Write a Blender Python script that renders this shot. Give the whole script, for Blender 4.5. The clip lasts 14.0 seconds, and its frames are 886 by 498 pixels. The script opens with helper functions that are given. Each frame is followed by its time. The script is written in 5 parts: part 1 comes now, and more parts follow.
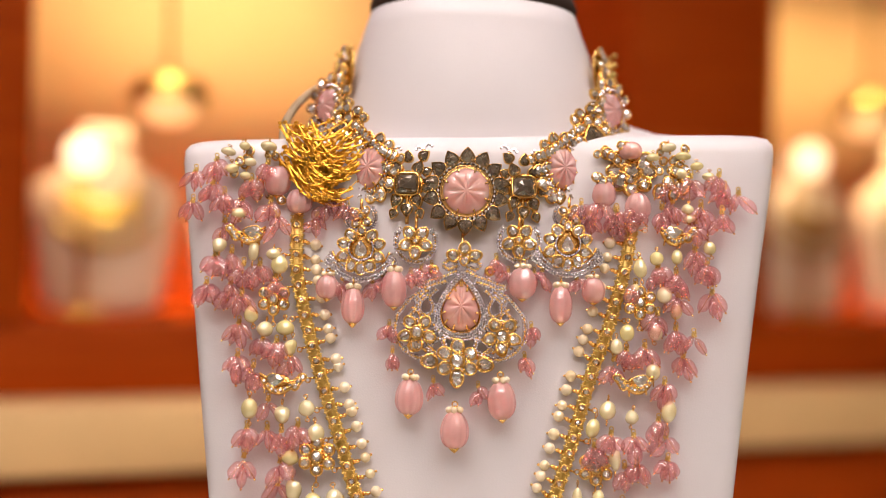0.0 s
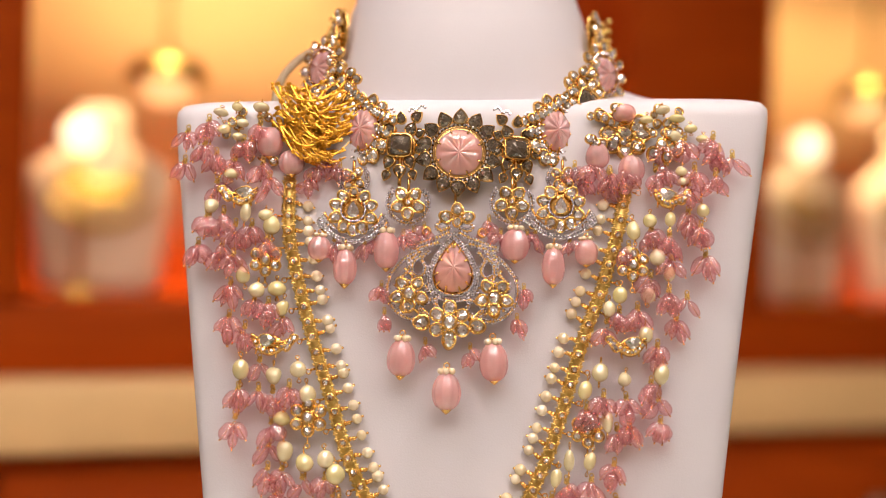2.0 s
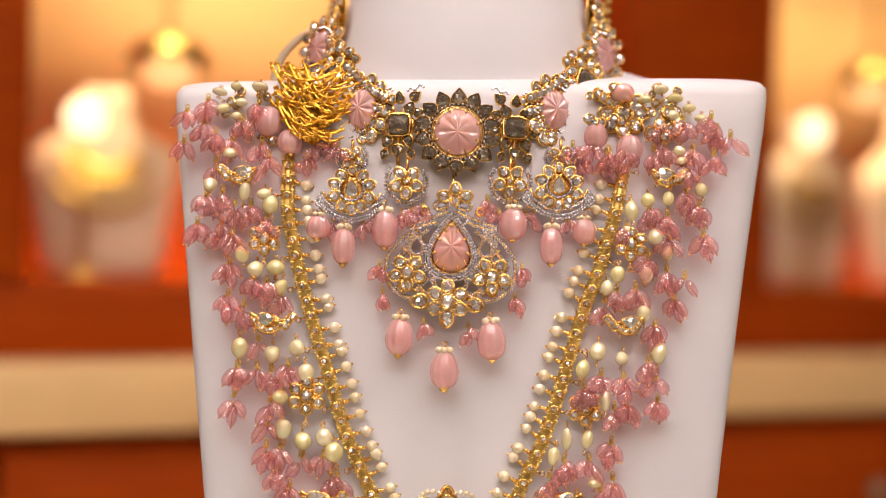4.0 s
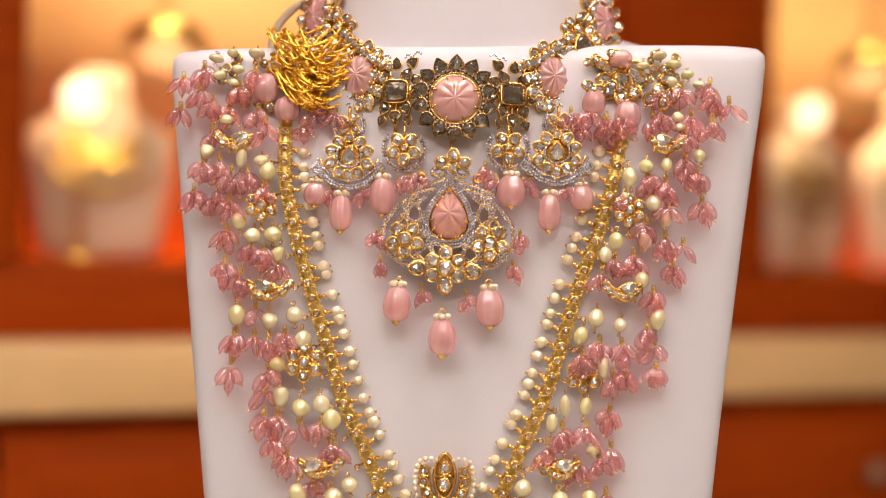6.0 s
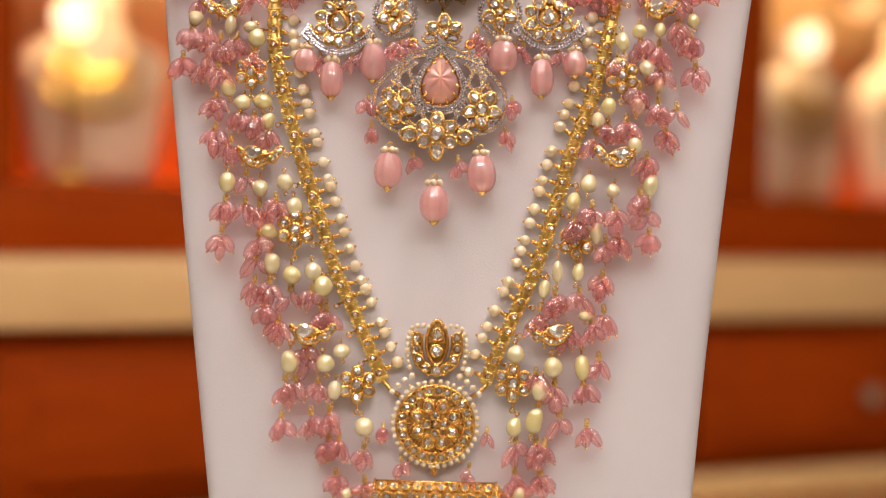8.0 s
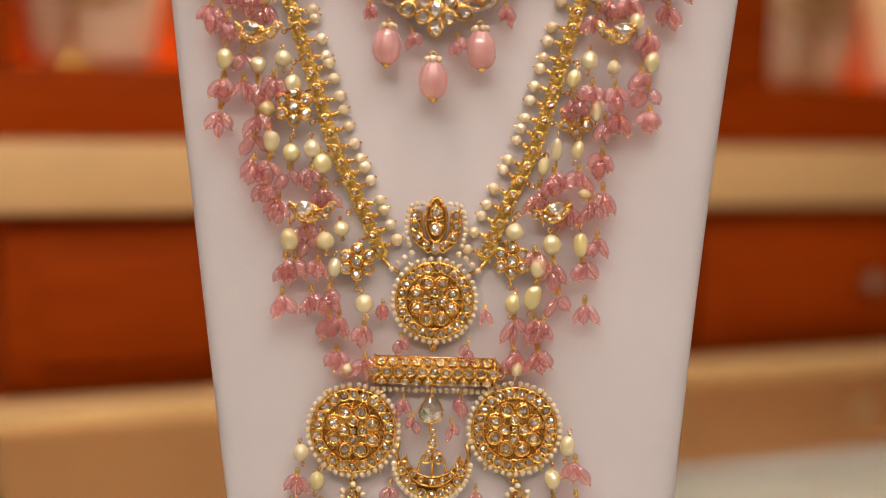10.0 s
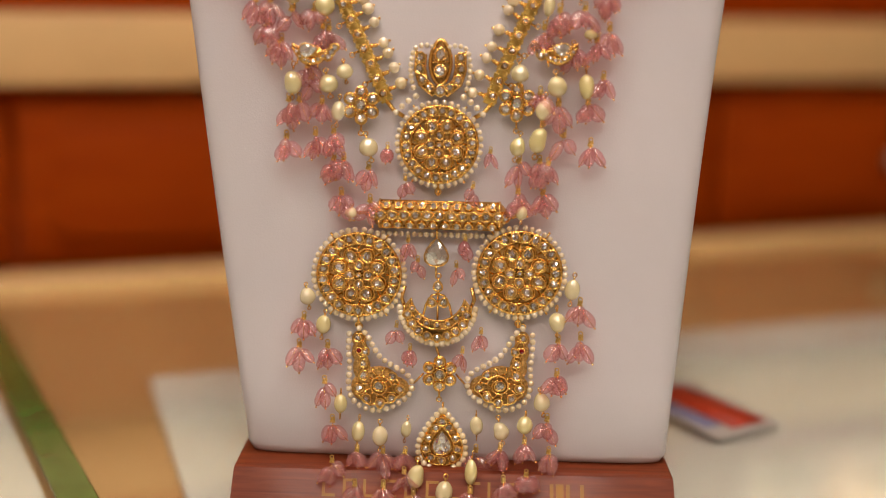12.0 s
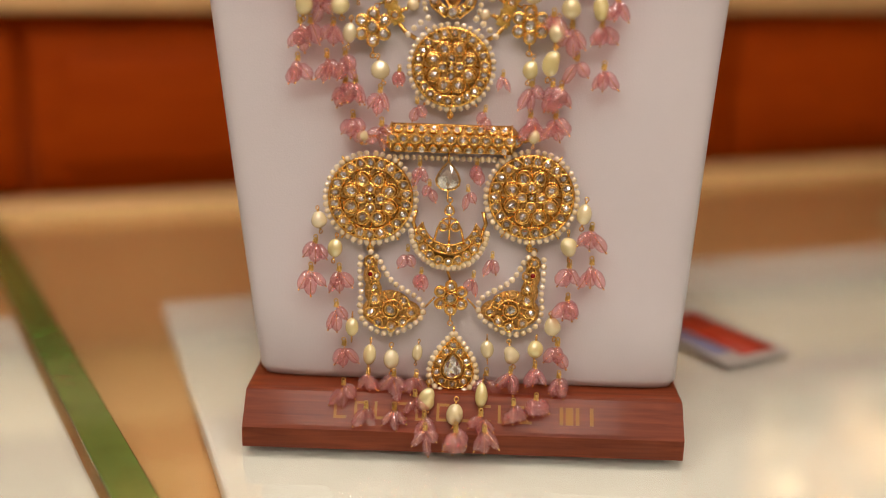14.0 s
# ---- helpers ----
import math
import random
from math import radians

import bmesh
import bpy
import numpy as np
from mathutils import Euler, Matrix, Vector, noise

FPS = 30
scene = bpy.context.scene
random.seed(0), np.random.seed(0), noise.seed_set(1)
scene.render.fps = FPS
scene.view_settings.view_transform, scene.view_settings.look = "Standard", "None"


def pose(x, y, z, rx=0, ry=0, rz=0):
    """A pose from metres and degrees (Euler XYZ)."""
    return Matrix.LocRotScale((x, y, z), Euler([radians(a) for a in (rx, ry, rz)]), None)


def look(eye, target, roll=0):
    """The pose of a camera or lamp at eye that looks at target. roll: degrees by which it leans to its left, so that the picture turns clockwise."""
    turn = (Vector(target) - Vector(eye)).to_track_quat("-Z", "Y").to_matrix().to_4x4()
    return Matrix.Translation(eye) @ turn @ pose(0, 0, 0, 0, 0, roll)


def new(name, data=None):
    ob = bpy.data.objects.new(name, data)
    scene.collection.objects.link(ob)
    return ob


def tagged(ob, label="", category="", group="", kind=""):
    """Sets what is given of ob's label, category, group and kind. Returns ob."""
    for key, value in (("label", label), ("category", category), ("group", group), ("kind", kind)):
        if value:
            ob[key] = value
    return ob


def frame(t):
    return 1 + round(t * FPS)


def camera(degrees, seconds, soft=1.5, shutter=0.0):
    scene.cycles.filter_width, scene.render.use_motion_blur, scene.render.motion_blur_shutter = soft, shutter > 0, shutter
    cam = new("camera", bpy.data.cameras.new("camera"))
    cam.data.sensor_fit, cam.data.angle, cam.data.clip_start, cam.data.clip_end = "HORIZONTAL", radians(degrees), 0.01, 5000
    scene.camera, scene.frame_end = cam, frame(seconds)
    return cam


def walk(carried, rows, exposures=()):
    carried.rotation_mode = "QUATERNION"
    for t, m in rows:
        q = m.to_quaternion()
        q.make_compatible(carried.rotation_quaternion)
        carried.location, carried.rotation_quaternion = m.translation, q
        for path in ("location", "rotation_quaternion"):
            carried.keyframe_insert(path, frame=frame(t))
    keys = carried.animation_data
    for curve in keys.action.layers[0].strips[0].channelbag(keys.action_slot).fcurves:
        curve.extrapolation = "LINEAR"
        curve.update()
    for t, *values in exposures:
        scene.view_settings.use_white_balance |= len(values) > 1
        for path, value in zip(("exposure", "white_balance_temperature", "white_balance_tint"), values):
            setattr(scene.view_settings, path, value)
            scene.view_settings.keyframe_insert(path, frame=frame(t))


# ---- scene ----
cam = camera(41.1, 14.0, soft=0.7)
PATH = [
    (0, (-0.0068, -0.5899, 0.3357), (-0.0119, 1.1050, 0.4701), 1.6),
    (0.5, (0.0008, -0.5890, 0.3247), (-0.0221, 1.1033, 0.4811), 1.6),
    (1, (0.0017, -0.5873, 0.3196), (-0.0170, 1.1067, 0.4616), 1.5),
    (1.5, (0.0059, -0.5873, 0.3162), (-0.0187, 1.1058, 0.4607), 1.5),
    (2, (-0.0017, -0.5865, 0.3170), (-0.0093, 1.1075, 0.4514), 1.8),
    (2.5, (0.0026, -0.5873, 0.3162), (-0.0187, 1.1075, 0.4505), 1.8),
    (3, (0.0026, -0.5882, 0.3179), (-0.0153, 1.1075, 0.4411), 1.8),
    (5.5, (0.0017, -0.5856, 0.3034), (-0.0136, 1.1109, 0.4139), 1.9),
    (6, (0.0026, -0.5848, 0.3000), (-0.0093, 1.1118, 0.4071), 1.8),
    (6.5, (0.0000, -0.5840, 0.2890), (-0.0093, 1.1126, 0.3944), 1.8),
    (7, (0.0026, -0.5831, 0.2839), (-0.0127, 1.1152, 0.3604), 1.6),
    (7.5, (0.0102, -0.5806, 0.2618), (-0.0179, 1.1169, 0.3443), 1.7),
    (8, (0.0076, -0.5788, 0.2507), (-0.0017, 1.1194, 0.3128), 1.6),
    (10.5, (0.0145, -0.5797, 0.2380), (-0.0051, 1.1152, 0.1165), 1.7),
    (11, (0.0221, -0.5797, 0.2295), (-0.0187, 1.1126, 0.0756), 1.7),
    (11.5, (0.0136, -0.5788, 0.2261), (0.0000, 1.1084, 0.0161), 1.5),
    (12, (0.0221, -0.5797, 0.2142), (-0.0247, 1.1041, -0.0153), 1.4),
    (12.5, (0.0221, -0.5814, 0.2099), (-0.0323, 1.0982, -0.0493), 1.3),
    (13, (0.0179, -0.5823, 0.2048), (-0.0314, 1.0948, -0.0672), 1.4),
    (13.5, (0.0195, -0.5797, 0.2117), (-0.0323, 1.0880, -0.1148), 1.4),
    (14, (0.0213, -0.5797, 0.2091), (-0.0365, 1.0880, -0.1139), 1.6),
]
LEAN = pose(0, 0, 0.029) @ pose(0, 0, 0, -5) @ pose(0, 0, -0.029)
walk(cam, [(t, LEAN @ look(e, g, r)) for t, e, g, r in PATH], [(0, 0.06, 6700, 15), (6, 0.06, 6750, 15), (9, -0.10, 6900, 15), (12, -0.27, 7200, 15), (14, -0.27, 7200, 15)])
cam.data.dof.use_dof = True
cam.data.dof.focus_distance = 0.585
cam.data.dof.aperture_fstop = 1.9

# ---- light ----
world = bpy.data.worlds.new("world")
scene.world = world
world.use_nodes = True
world.node_tree.nodes["Background"].inputs[0].default_value = (1.0, 0.86, 0.72, 1)
world.node_tree.nodes["Background"].inputs[1].default_value = 0.05
scene.view_settings.exposure = 0.0


def lamp(x, y, z, tx, ty, tz, watts, size, colour=(1.0, 0.94, 0.92)):
    d = bpy.data.lights.new("downlight_beam", "AREA")
    d.shape, d.size, d.energy, d.color, d.spread = "DISK", size, watts, colour, radians(50)
    ob = new("downlight_beam", d)
    ob.matrix_world = look((x, y, z), (tx, ty, tz))
    return ob


# unseen glowing discs added round the room to brighten reflections in gold and stones
ROOM_FILL_LIGHTS = [(x * 0.8, y * 0.7 - 1.5) for x in (-3, -2, -1, 0, 1, 2, 3) for y in (0, -1, -2)]
DOWNLIGHTS = [(-0.55, -0.50), (0.0, -0.62), (0.55, -0.50), (-0.30, -0.12), (0.36, -0.10)]
# unseen front lamps, added to lift the board and raise glints
FRONT_FILL_LIGHTS = [(-0.75, -1.15), (-0.25, -1.30), (0.25, -1.30), (0.75, -1.15)]
CEILING = 1.55
for lx, ly in DOWNLIGHTS:
    lamp(lx, ly, CEILING - 0.03, lx * 0.2, 0.02, 0.33, 0.15, 0.18)
# beams of the added front fill
for lx, ly in FRONT_FILL_LIGHTS:
    lamp(lx, ly, CEILING - 0.03, lx * 0.15, 0.02, 0.33, 0.24, 0.20)


# ---- materials ----
def mat(name, colour, rough=0.5, metal=0.0, trans=0.0, ior=1.45, coat=0.0, sss=0.0, vary=None, noise_scale=0, noise_amount=0.0, bump=0.0, bump_scale=200, emit=0.0, coat_ior=1.5, spec=0.5):
    """A Principled material. vary: a second colour, mixed in by the object's own random number; noise: mottling; bump: fine relief."""
    m = bpy.data.materials.new(name)
    m.use_nodes = True
    nt = m.node_tree
    b = nt.nodes["Principled BSDF"]
    b.inputs["Base Color"].default_value = (*colour, 1)
    b.inputs["Roughness"].default_value = rough
    b.inputs["Metallic"].default_value = metal
    b.inputs["Transmission Weight"].default_value = trans
    b.inputs["IOR"].default_value = ior
    b.inputs["Coat Weight"].default_value = coat
    b.inputs["Coat Roughness"].default_value = 0.04
    b.inputs["Coat IOR"].default_value = coat_ior
    b.inputs["Specular IOR Level"].default_value = spec
    if sss:
        b.inputs["Subsurface Weight"].default_value = sss
        b.inputs["Subsurface Radius"].default_value = (0.004, 0.002, 0.002)
    if emit:
        b.inputs["Emission Color"].default_value = (*colour, 1)
        b.inputs["Emission Strength"].default_value = emit
    coords = nt.nodes.new("ShaderNodeTexCoord")
    last = None
    if vary:
        info = nt.nodes.new("ShaderNodeObjectInfo")
        mix = nt.nodes.new("ShaderNodeMix")
        mix.data_type = "RGBA"
        mix.inputs["A"].default_value, mix.inputs["B"].default_value = (*colour, 1), (*vary, 1)
        nt.links.new(info.outputs["Random"], mix.inputs["Factor"])
        last = mix.outputs["Result"]
    if noise_scale:
        n = nt.nodes.new("ShaderNodeTexNoise")
        n.inputs["Scale"].default_value, n.inputs["Detail"].default_value = noise_scale, 5
        nt.links.new(coords.outputs["Object"], n.inputs["Vector"])
        ramp = nt.nodes.new("ShaderNodeMapRange")
        ramp.inputs["From Min"].default_value, ramp.inputs["From Max"].default_value = 0.3, 0.7
        ramp.inputs["To Min"].default_value, ramp.inputs["To Max"].default_value = 1 - noise_amount, 1 + noise_amount * 0.4
        nt.links.new(n.outputs["Fac"], ramp.inputs["Value"])
        mul = nt.nodes.new("ShaderNodeVectorMath")
        mul.operation = "SCALE"
        if last:
            nt.links.new(last, mul.inputs[0])
        else:
            mul.inputs[0].default_value = colour
        nt.links.new(ramp.outputs["Result"], mul.inputs["Scale"])
        last = mul.outputs["Vector"]
    if last:
        nt.links.new(last, b.inputs["Base Color"])
    if bump:
        n2 = nt.nodes.new("ShaderNodeTexNoise")
        n2.inputs["Scale"].default_value, n2.inputs["Detail"].default_value = bump_scale, 3
        nt.links.new(coords.outputs["Object"], n2.inputs["Vector"])
        bp = nt.nodes.new("ShaderNodeBump")
        bp.inputs["Strength"].default_value, bp.inputs["Distance"].default_value = bump, 0.001
        nt.links.new(n2.outputs["Fac"], bp.inputs["Height"])
        nt.links.new(bp.outputs["Normal"], b.inputs["Normal"])
    return m


def wood(name, dark, light, rough, coat, scale=(3, 60, 60), bump=0.05, spec=0.5):
    m = mat(name, dark, rough, coat=coat, spec=spec)
    nt = m.node_tree
    b = nt.nodes["Principled BSDF"]
    coords = nt.nodes.new("ShaderNodeTexCoord")
    mp = nt.nodes.new("ShaderNodeMapping")
    mp.inputs["Scale"].default_value = scale
    n = nt.nodes.new("ShaderNodeTexNoise")
    n.inputs["Scale"].default_value, n.inputs["Detail"].default_value, n.inputs["Distortion"].default_value = 4, 8, 0.6
    ramp = nt.nodes.new("ShaderNodeValToRGB")
    ramp.color_ramp.elements[0].position, ramp.color_ramp.elements[1].position = 0.3, 0.75
    ramp.color_ramp.elements[0].color, ramp.color_ramp.elements[1].color = (*dark, 1), (*light, 1)
    bp = nt.nodes.new("ShaderNodeBump")
    bp.inputs["Strength"].default_value, bp.inputs["Distance"].default_value = bump, 0.001
    nt.links.new(coords.outputs["Object"], mp.inputs["Vector"])
    nt.links.new(mp.outputs["Vector"], n.inputs["Vector"])
    nt.links.new(n.outputs["Fac"], ramp.inputs["Fac"])
    nt.links.new(ramp.outputs["Color"], b.inputs["Base Color"])
    nt.links.new(n.outputs["Fac"], bp.inputs["Height"])
    nt.links.new(bp.outputs["Normal"], b.inputs["Normal"])
    return m


def clear_share(m, share, tint):
    """Lets a share of the light straight through, tinted, as a polished clear stone does."""
    nt = m.node_tree
    out = nt.nodes["Material Output"]
    mix = nt.nodes.new("ShaderNodeMixShader")
    mix.inputs["Fac"].default_value = share
    clear = nt.nodes.new("ShaderNodeBsdfTransparent")
    clear.inputs["Color"].default_value = (*tint, 1)
    nt.links.new(nt.nodes["Principled BSDF"].outputs["BSDF"], mix.inputs[1])
    nt.links.new(clear.outputs["BSDF"], mix.inputs[2])
    nt.links.new(mix.outputs["Shader"], out.inputs["Surface"])
    return m


def pink_glass(name, colour, second):
    """Polished clear pink stone: lets part of the light straight on, and glints; two tints mix by the bead's own random number."""
    m = mat(name, colour, 0.05, trans=0.55, ior=1.4, vary=second)
    nt = m.node_tree
    body, gloss = nt.nodes.new("ShaderNodeMixShader"), nt.nodes.new("ShaderNodeMixShader")
    body.inputs["Fac"].default_value = 0.78
    clear, shine = nt.nodes.new("ShaderNodeBsdfTransparent"), nt.nodes.new("ShaderNodeBsdfGlossy")
    shine.inputs["Roughness"].default_value = 0.05
    edge, curve, scale = nt.nodes.new("ShaderNodeLayerWeight"), nt.nodes.new("ShaderNodeMath"), nt.nodes.new("ShaderNodeMath")
    edge.inputs["Blend"].default_value = 0.5
    curve.operation, scale.operation = "POWER", "MULTIPLY_ADD"
    curve.inputs[1].default_value = 3.0
    scale.inputs[1].default_value, scale.inputs[2].default_value = 0.45, 0.10
    nt.links.new(edge.outputs["Facing"], curve.inputs[0])
    nt.links.new(curve.outputs["Value"], scale.inputs[0])
    clear.inputs["Color"].default_value = (1.0, 0.775, 0.785, 1)
    nt.links.new(nt.nodes["Principled BSDF"].outputs["BSDF"], body.inputs[1])
    nt.links.new(clear.outputs["BSDF"], body.inputs[2])
    nt.links.new(scale.outputs["Value"], gloss.inputs["Fac"])
    nt.links.new(body.outputs["Shader"], gloss.inputs[1])
    nt.links.new(shine.outputs["BSDF"], gloss.inputs[2])
    nt.links.new(gloss.outputs["Shader"], nt.nodes["Material Output"].inputs["Surface"])
    return m


GOLD = mat("gold", (0.92, 0.57, 0.18), 0.22, 1.0, bump=0.25, bump_scale=900, noise_scale=300, noise_amount=0.25)
YELLOW_GOLD = mat("yellow_gold", (0.74, 0.52, 0.16), 0.28, 1.0, bump=0.2, bump_scale=700, noise_scale=250, noise_amount=0.3)
BRIGHT_GOLD = mat("bright_gold", (0.72, 0.38, 0.045), 0.28, 0.95, bump=0.3, bump_scale=500)
OLD_GOLD = mat("antique_gold", (0.62, 0.39, 0.15), 0.27, 1.0, bump=0.3, bump_scale=800, noise_scale=300, noise_amount=0.3)
POLKI = mat("uncut_diamond", (0.90, 0.88, 0.87), 0.06, 0.8, coat=1.0, coat_ior=2.0, vary=(0.50, 0.48, 0.46), noise_scale=500, noise_amount=0.25)
SMOKY = mat("smoky_uncut_diamond", (0.27, 0.22, 0.165), 0.07, 0.6, coat=0.8, coat_ior=1.8, vary=(0.15, 0.12, 0.09), noise_scale=450, noise_amount=0.4)
PAVE = mat("pave_diamond", (0.66, 0.63, 0.70), 0.12, 0.85, coat=1.0, coat_ior=2.0, noise_scale=700, noise_amount=0.35)
PINK_GLASS = pink_glass("pink_tourmaline", (1.0, 0.62, 0.60), (0.97, 0.62, 0.68))
PINK_QUARTZ = mat("carved_pink_quartz", (1.0, 0.58, 0.57), 0.08, trans=0.15, sss=0.5, coat=1.0, coat_ior=2.2, noise_scale=110, noise_amount=0.16, bump=0.3, bump_scale=260)
clear_share(PINK_QUARTZ, 0.42, (1.0, 0.80, 0.79))
PEARL = mat("baroque_pearl", (0.80, 0.70, 0.45), 0.16, 0.1, coat=1.0, coat_ior=2.3, vary=(0.76, 0.66, 0.28), noise_scale=120, noise_amount=0.08, bump=0.10, bump_scale=150)
SEED_PEARL = mat("seed_pearl", (0.84, 0.72, 0.52), 0.18, 0.1, coat=1.0, coat_ior=2.2, vary=(0.78, 0.62, 0.36))
RUBY = mat("ruby", (0.22, 0.005, 0.005), 0.08, coat=0.5)
LEATHER = mat("white_leatherette", (0.66, 0.628, 0.652), 0.45, bump=0.10, bump_scale=1100, noise_scale=14, noise_amount=0.04)
DARK_CAP = mat("dark_brown_felt", (0.035, 0.018, 0.012), 0.8, bump=0.3, bump_scale=600)
CORD = mat("tan_cord", (0.36, 0.27, 0.17), 0.7, bump=0.5, bump_scale=900)
PLINTH_WOOD = wood("mahogany", (0.13, 0.024, 0.008), (0.24, 0.050, 0.016), 0.48, 0.05, (6, 90, 90), 0.12, 0.3)
CABINET_WOOD = wood("orange_stained_wood", (0.34, 0.042, 0.001), (0.44, 0.064, 0.002), 0.6, 0.0, (2, 20, 20), 0.05, 0.12)
CREAM = mat("cream_lacquer", (0.82, 0.57, 0.27), 0.55, noise_scale=6, noise_amount=0.12)
LEDGE = mat("amber_lacquer", (0.95, 0.62, 0.29), 0.5, noise_scale=6, noise_amount=0.12)
GILT = mat("gilt_lettering", (0.26, 0.12, 0.03), 0.42, 0.6)
WARM_LED = mat("warm_led", (1.0, 0.62, 0.26), 0.5, emit=1.0)
WHITE_LED = mat("white_led", (1.0, 0.92, 0.84), 0.5, emit=9.0)
ROOM_FILL_LED = mat("room_fill_led", (1.0, 0.90, 0.80), 0.5, emit=9.0)
GLOBE_GLOW = mat("globe_glow", (1.0, 0.80, 0.50), 0.5, emit=1.7)


# ---- mesh tools ----
def finish(name, bm, mats, smooth=True):
    bmesh.ops.recalc_face_normals(bm, faces=bm.faces)
    me = bpy.data.meshes.new(name)
    bm.to_mesh(me)
    bm.free()
    for m in mats if isinstance(mats, (list, tuple)) else [mats]:
        me.materials.append(m)
    if smooth:
        me.shade_smooth()
    return me


def put(name, me, parent=None, m=None, label=""):
    ob = new(name, me)
    if parent is not None:
        ob.parent = parent
    if m is not None:
        ob.matrix_basis = m
    return tagged(ob, label)


def part(name, bm, mats, parent=None, label="", m=None, smooth=True):
    return put(name, finish(name, bm, mats, smooth), parent, m, label)


def ball(bm, c, r, mi=0, seg=12, rings=8):
    """An ellipsoid; r is a number or three."""
    rx, ry, rz = (r, r, r) if isinstance(r, (int, float)) else r
    x, y, z = c
    rows = [[bm.verts.new((x, y, z + rz))]]
    for i in range(1, rings):
        h, w = math.cos(math.pi * i / rings), math.sin(math.pi * i / rings)
        rows.append([bm.verts.new((x + rx * w * math.cos(q), y + ry * w * math.sin(q), z + rz * h)) for q in (2 * math.pi * k / seg for k in range(seg))])
    rows.append([bm.verts.new((x, y, z - rz))])
    for a, b in zip(rows, rows[1:]):
        for k in range(seg):
            ring = [a[k % len(a)], b[k % len(b)], b[(k + 1) % len(b)], a[(k + 1) % len(a)]]
            bm.faces.new(list(dict.fromkeys(ring))).material_index = mi


def tube(bm, pts, r, n=6, mi=0, closed=False, radii=None):
    """A round wire along pts."""
    pts = [Vector(p) for p in pts]
    rings, k = [], len(pts)
    up = Vector((0, -1, 0.013))
    for i, p in enumerate(pts):
        a = pts[(i - 1) % k] if closed or i else p
        b = pts[(i + 1) % k] if closed or i < k - 1 else p
        d = (b - a).normalized()
        s = d.cross(up)
        if s.length < 1e-4:
            s = d.cross(Vector((1, 0, 0)))
        s.normalize()
        w = s.cross(d)
        rr = radii[i] if radii else r
        rings.append([bm.verts.new(p + (s * math.cos(q) + w * math.sin(q)) * rr) for q in (2 * math.pi * j / n for j in range(n))])
    for i in range(k if closed else k - 1):
        a, b = rings[i], rings[(i + 1) % k]
        for j in range(n):
            bm.faces.new((a[j], a[(j + 1) % n], b[(j + 1) % n], b[j])).material_index = mi
    if not closed:
        for ring in (rings[0], rings[-1]):
            bm.faces.new(ring).material_index = mi


def hoop(bm, c, r, wire, mi=0, n=24, flat=True):
    """A wire ring facing the front (flat) or seen edge-on."""
    c = Vector(c)
    tube(bm, [c + (Vector((math.cos(a), 0, math.sin(a))) if flat else Vector((0, math.cos(a), math.sin(a)))) * r for a in (2 * math.pi * i / n for i in range(n))], wire, 6, mi, True)


def loft(bm, outlines, mi=0, cap=True):
    """Skins a row of outlines that have the same number of points."""
    rows = [[bm.verts.new(p) for p in o] for o in outlines]
    n = len(rows[0])
    for a, b in zip(rows, rows[1:]):
        for j in range(n):
            bm.faces.new((a[j], a[(j + 1) % n], b[(j + 1) % n], b[j])).material_index = mi
    if cap:
        bm.faces.new(rows[0]).material_index = mi
        bm.faces.new(rows[-1]).material_index = mi


def block(bm, x0, x1, y0, y1, z0, z1, mi=0, bevel=0.0):
    got = bmesh.ops.create_cube(bm, size=1)
    vs = got["verts"]
    for v in vs:
        v.co = ((x0 + x1) / 2 + v.co.x * (x1 - x0), (y0 + y1) / 2 + v.co.y * (y1 - y0), (z0 + z1) / 2 + v.co.z * (z1 - z0))
    fs = {f for v in vs for f in v.link_faces}
    for f in fs:
        f.material_index = mi
    if bevel:
        bmesh.ops.bevel(bm, geom=list({e for f in fs for e in f.edges}), offset=bevel, segments=2, profile=0.5, affect="EDGES", material=-1)


def outline(shape, a, b, n=14):
    """Points of a stone's outline, half width a, half height b, in the plane."""
    out = []
    for i in range(n):
        t = 2 * math.pi * i / n
        if shape == "pear":
            out.append((a * 1.28 * math.sin(t) * math.sin(t / 2), b * math.cos(t)))
        elif shape == "square":
            c, s = math.cos(t), math.sin(t)
            out.append((a * math.copysign(abs(c) ** 0.45, c), b * math.copysign(abs(s) ** 0.45, s)))
        elif shape == "egg":
            out.append((a * math.sin(t) * (1 - 0.20 * math.cos(t)), b * math.cos(t)))
        elif shape == "leaf":
            out.append((a * math.sin(t) * (0.75 + 0.25 * abs(math.sin(t))), b * math.cos(t)))
        else:
            out.append((a * math.cos(t), b * math.sin(t)))
    return out


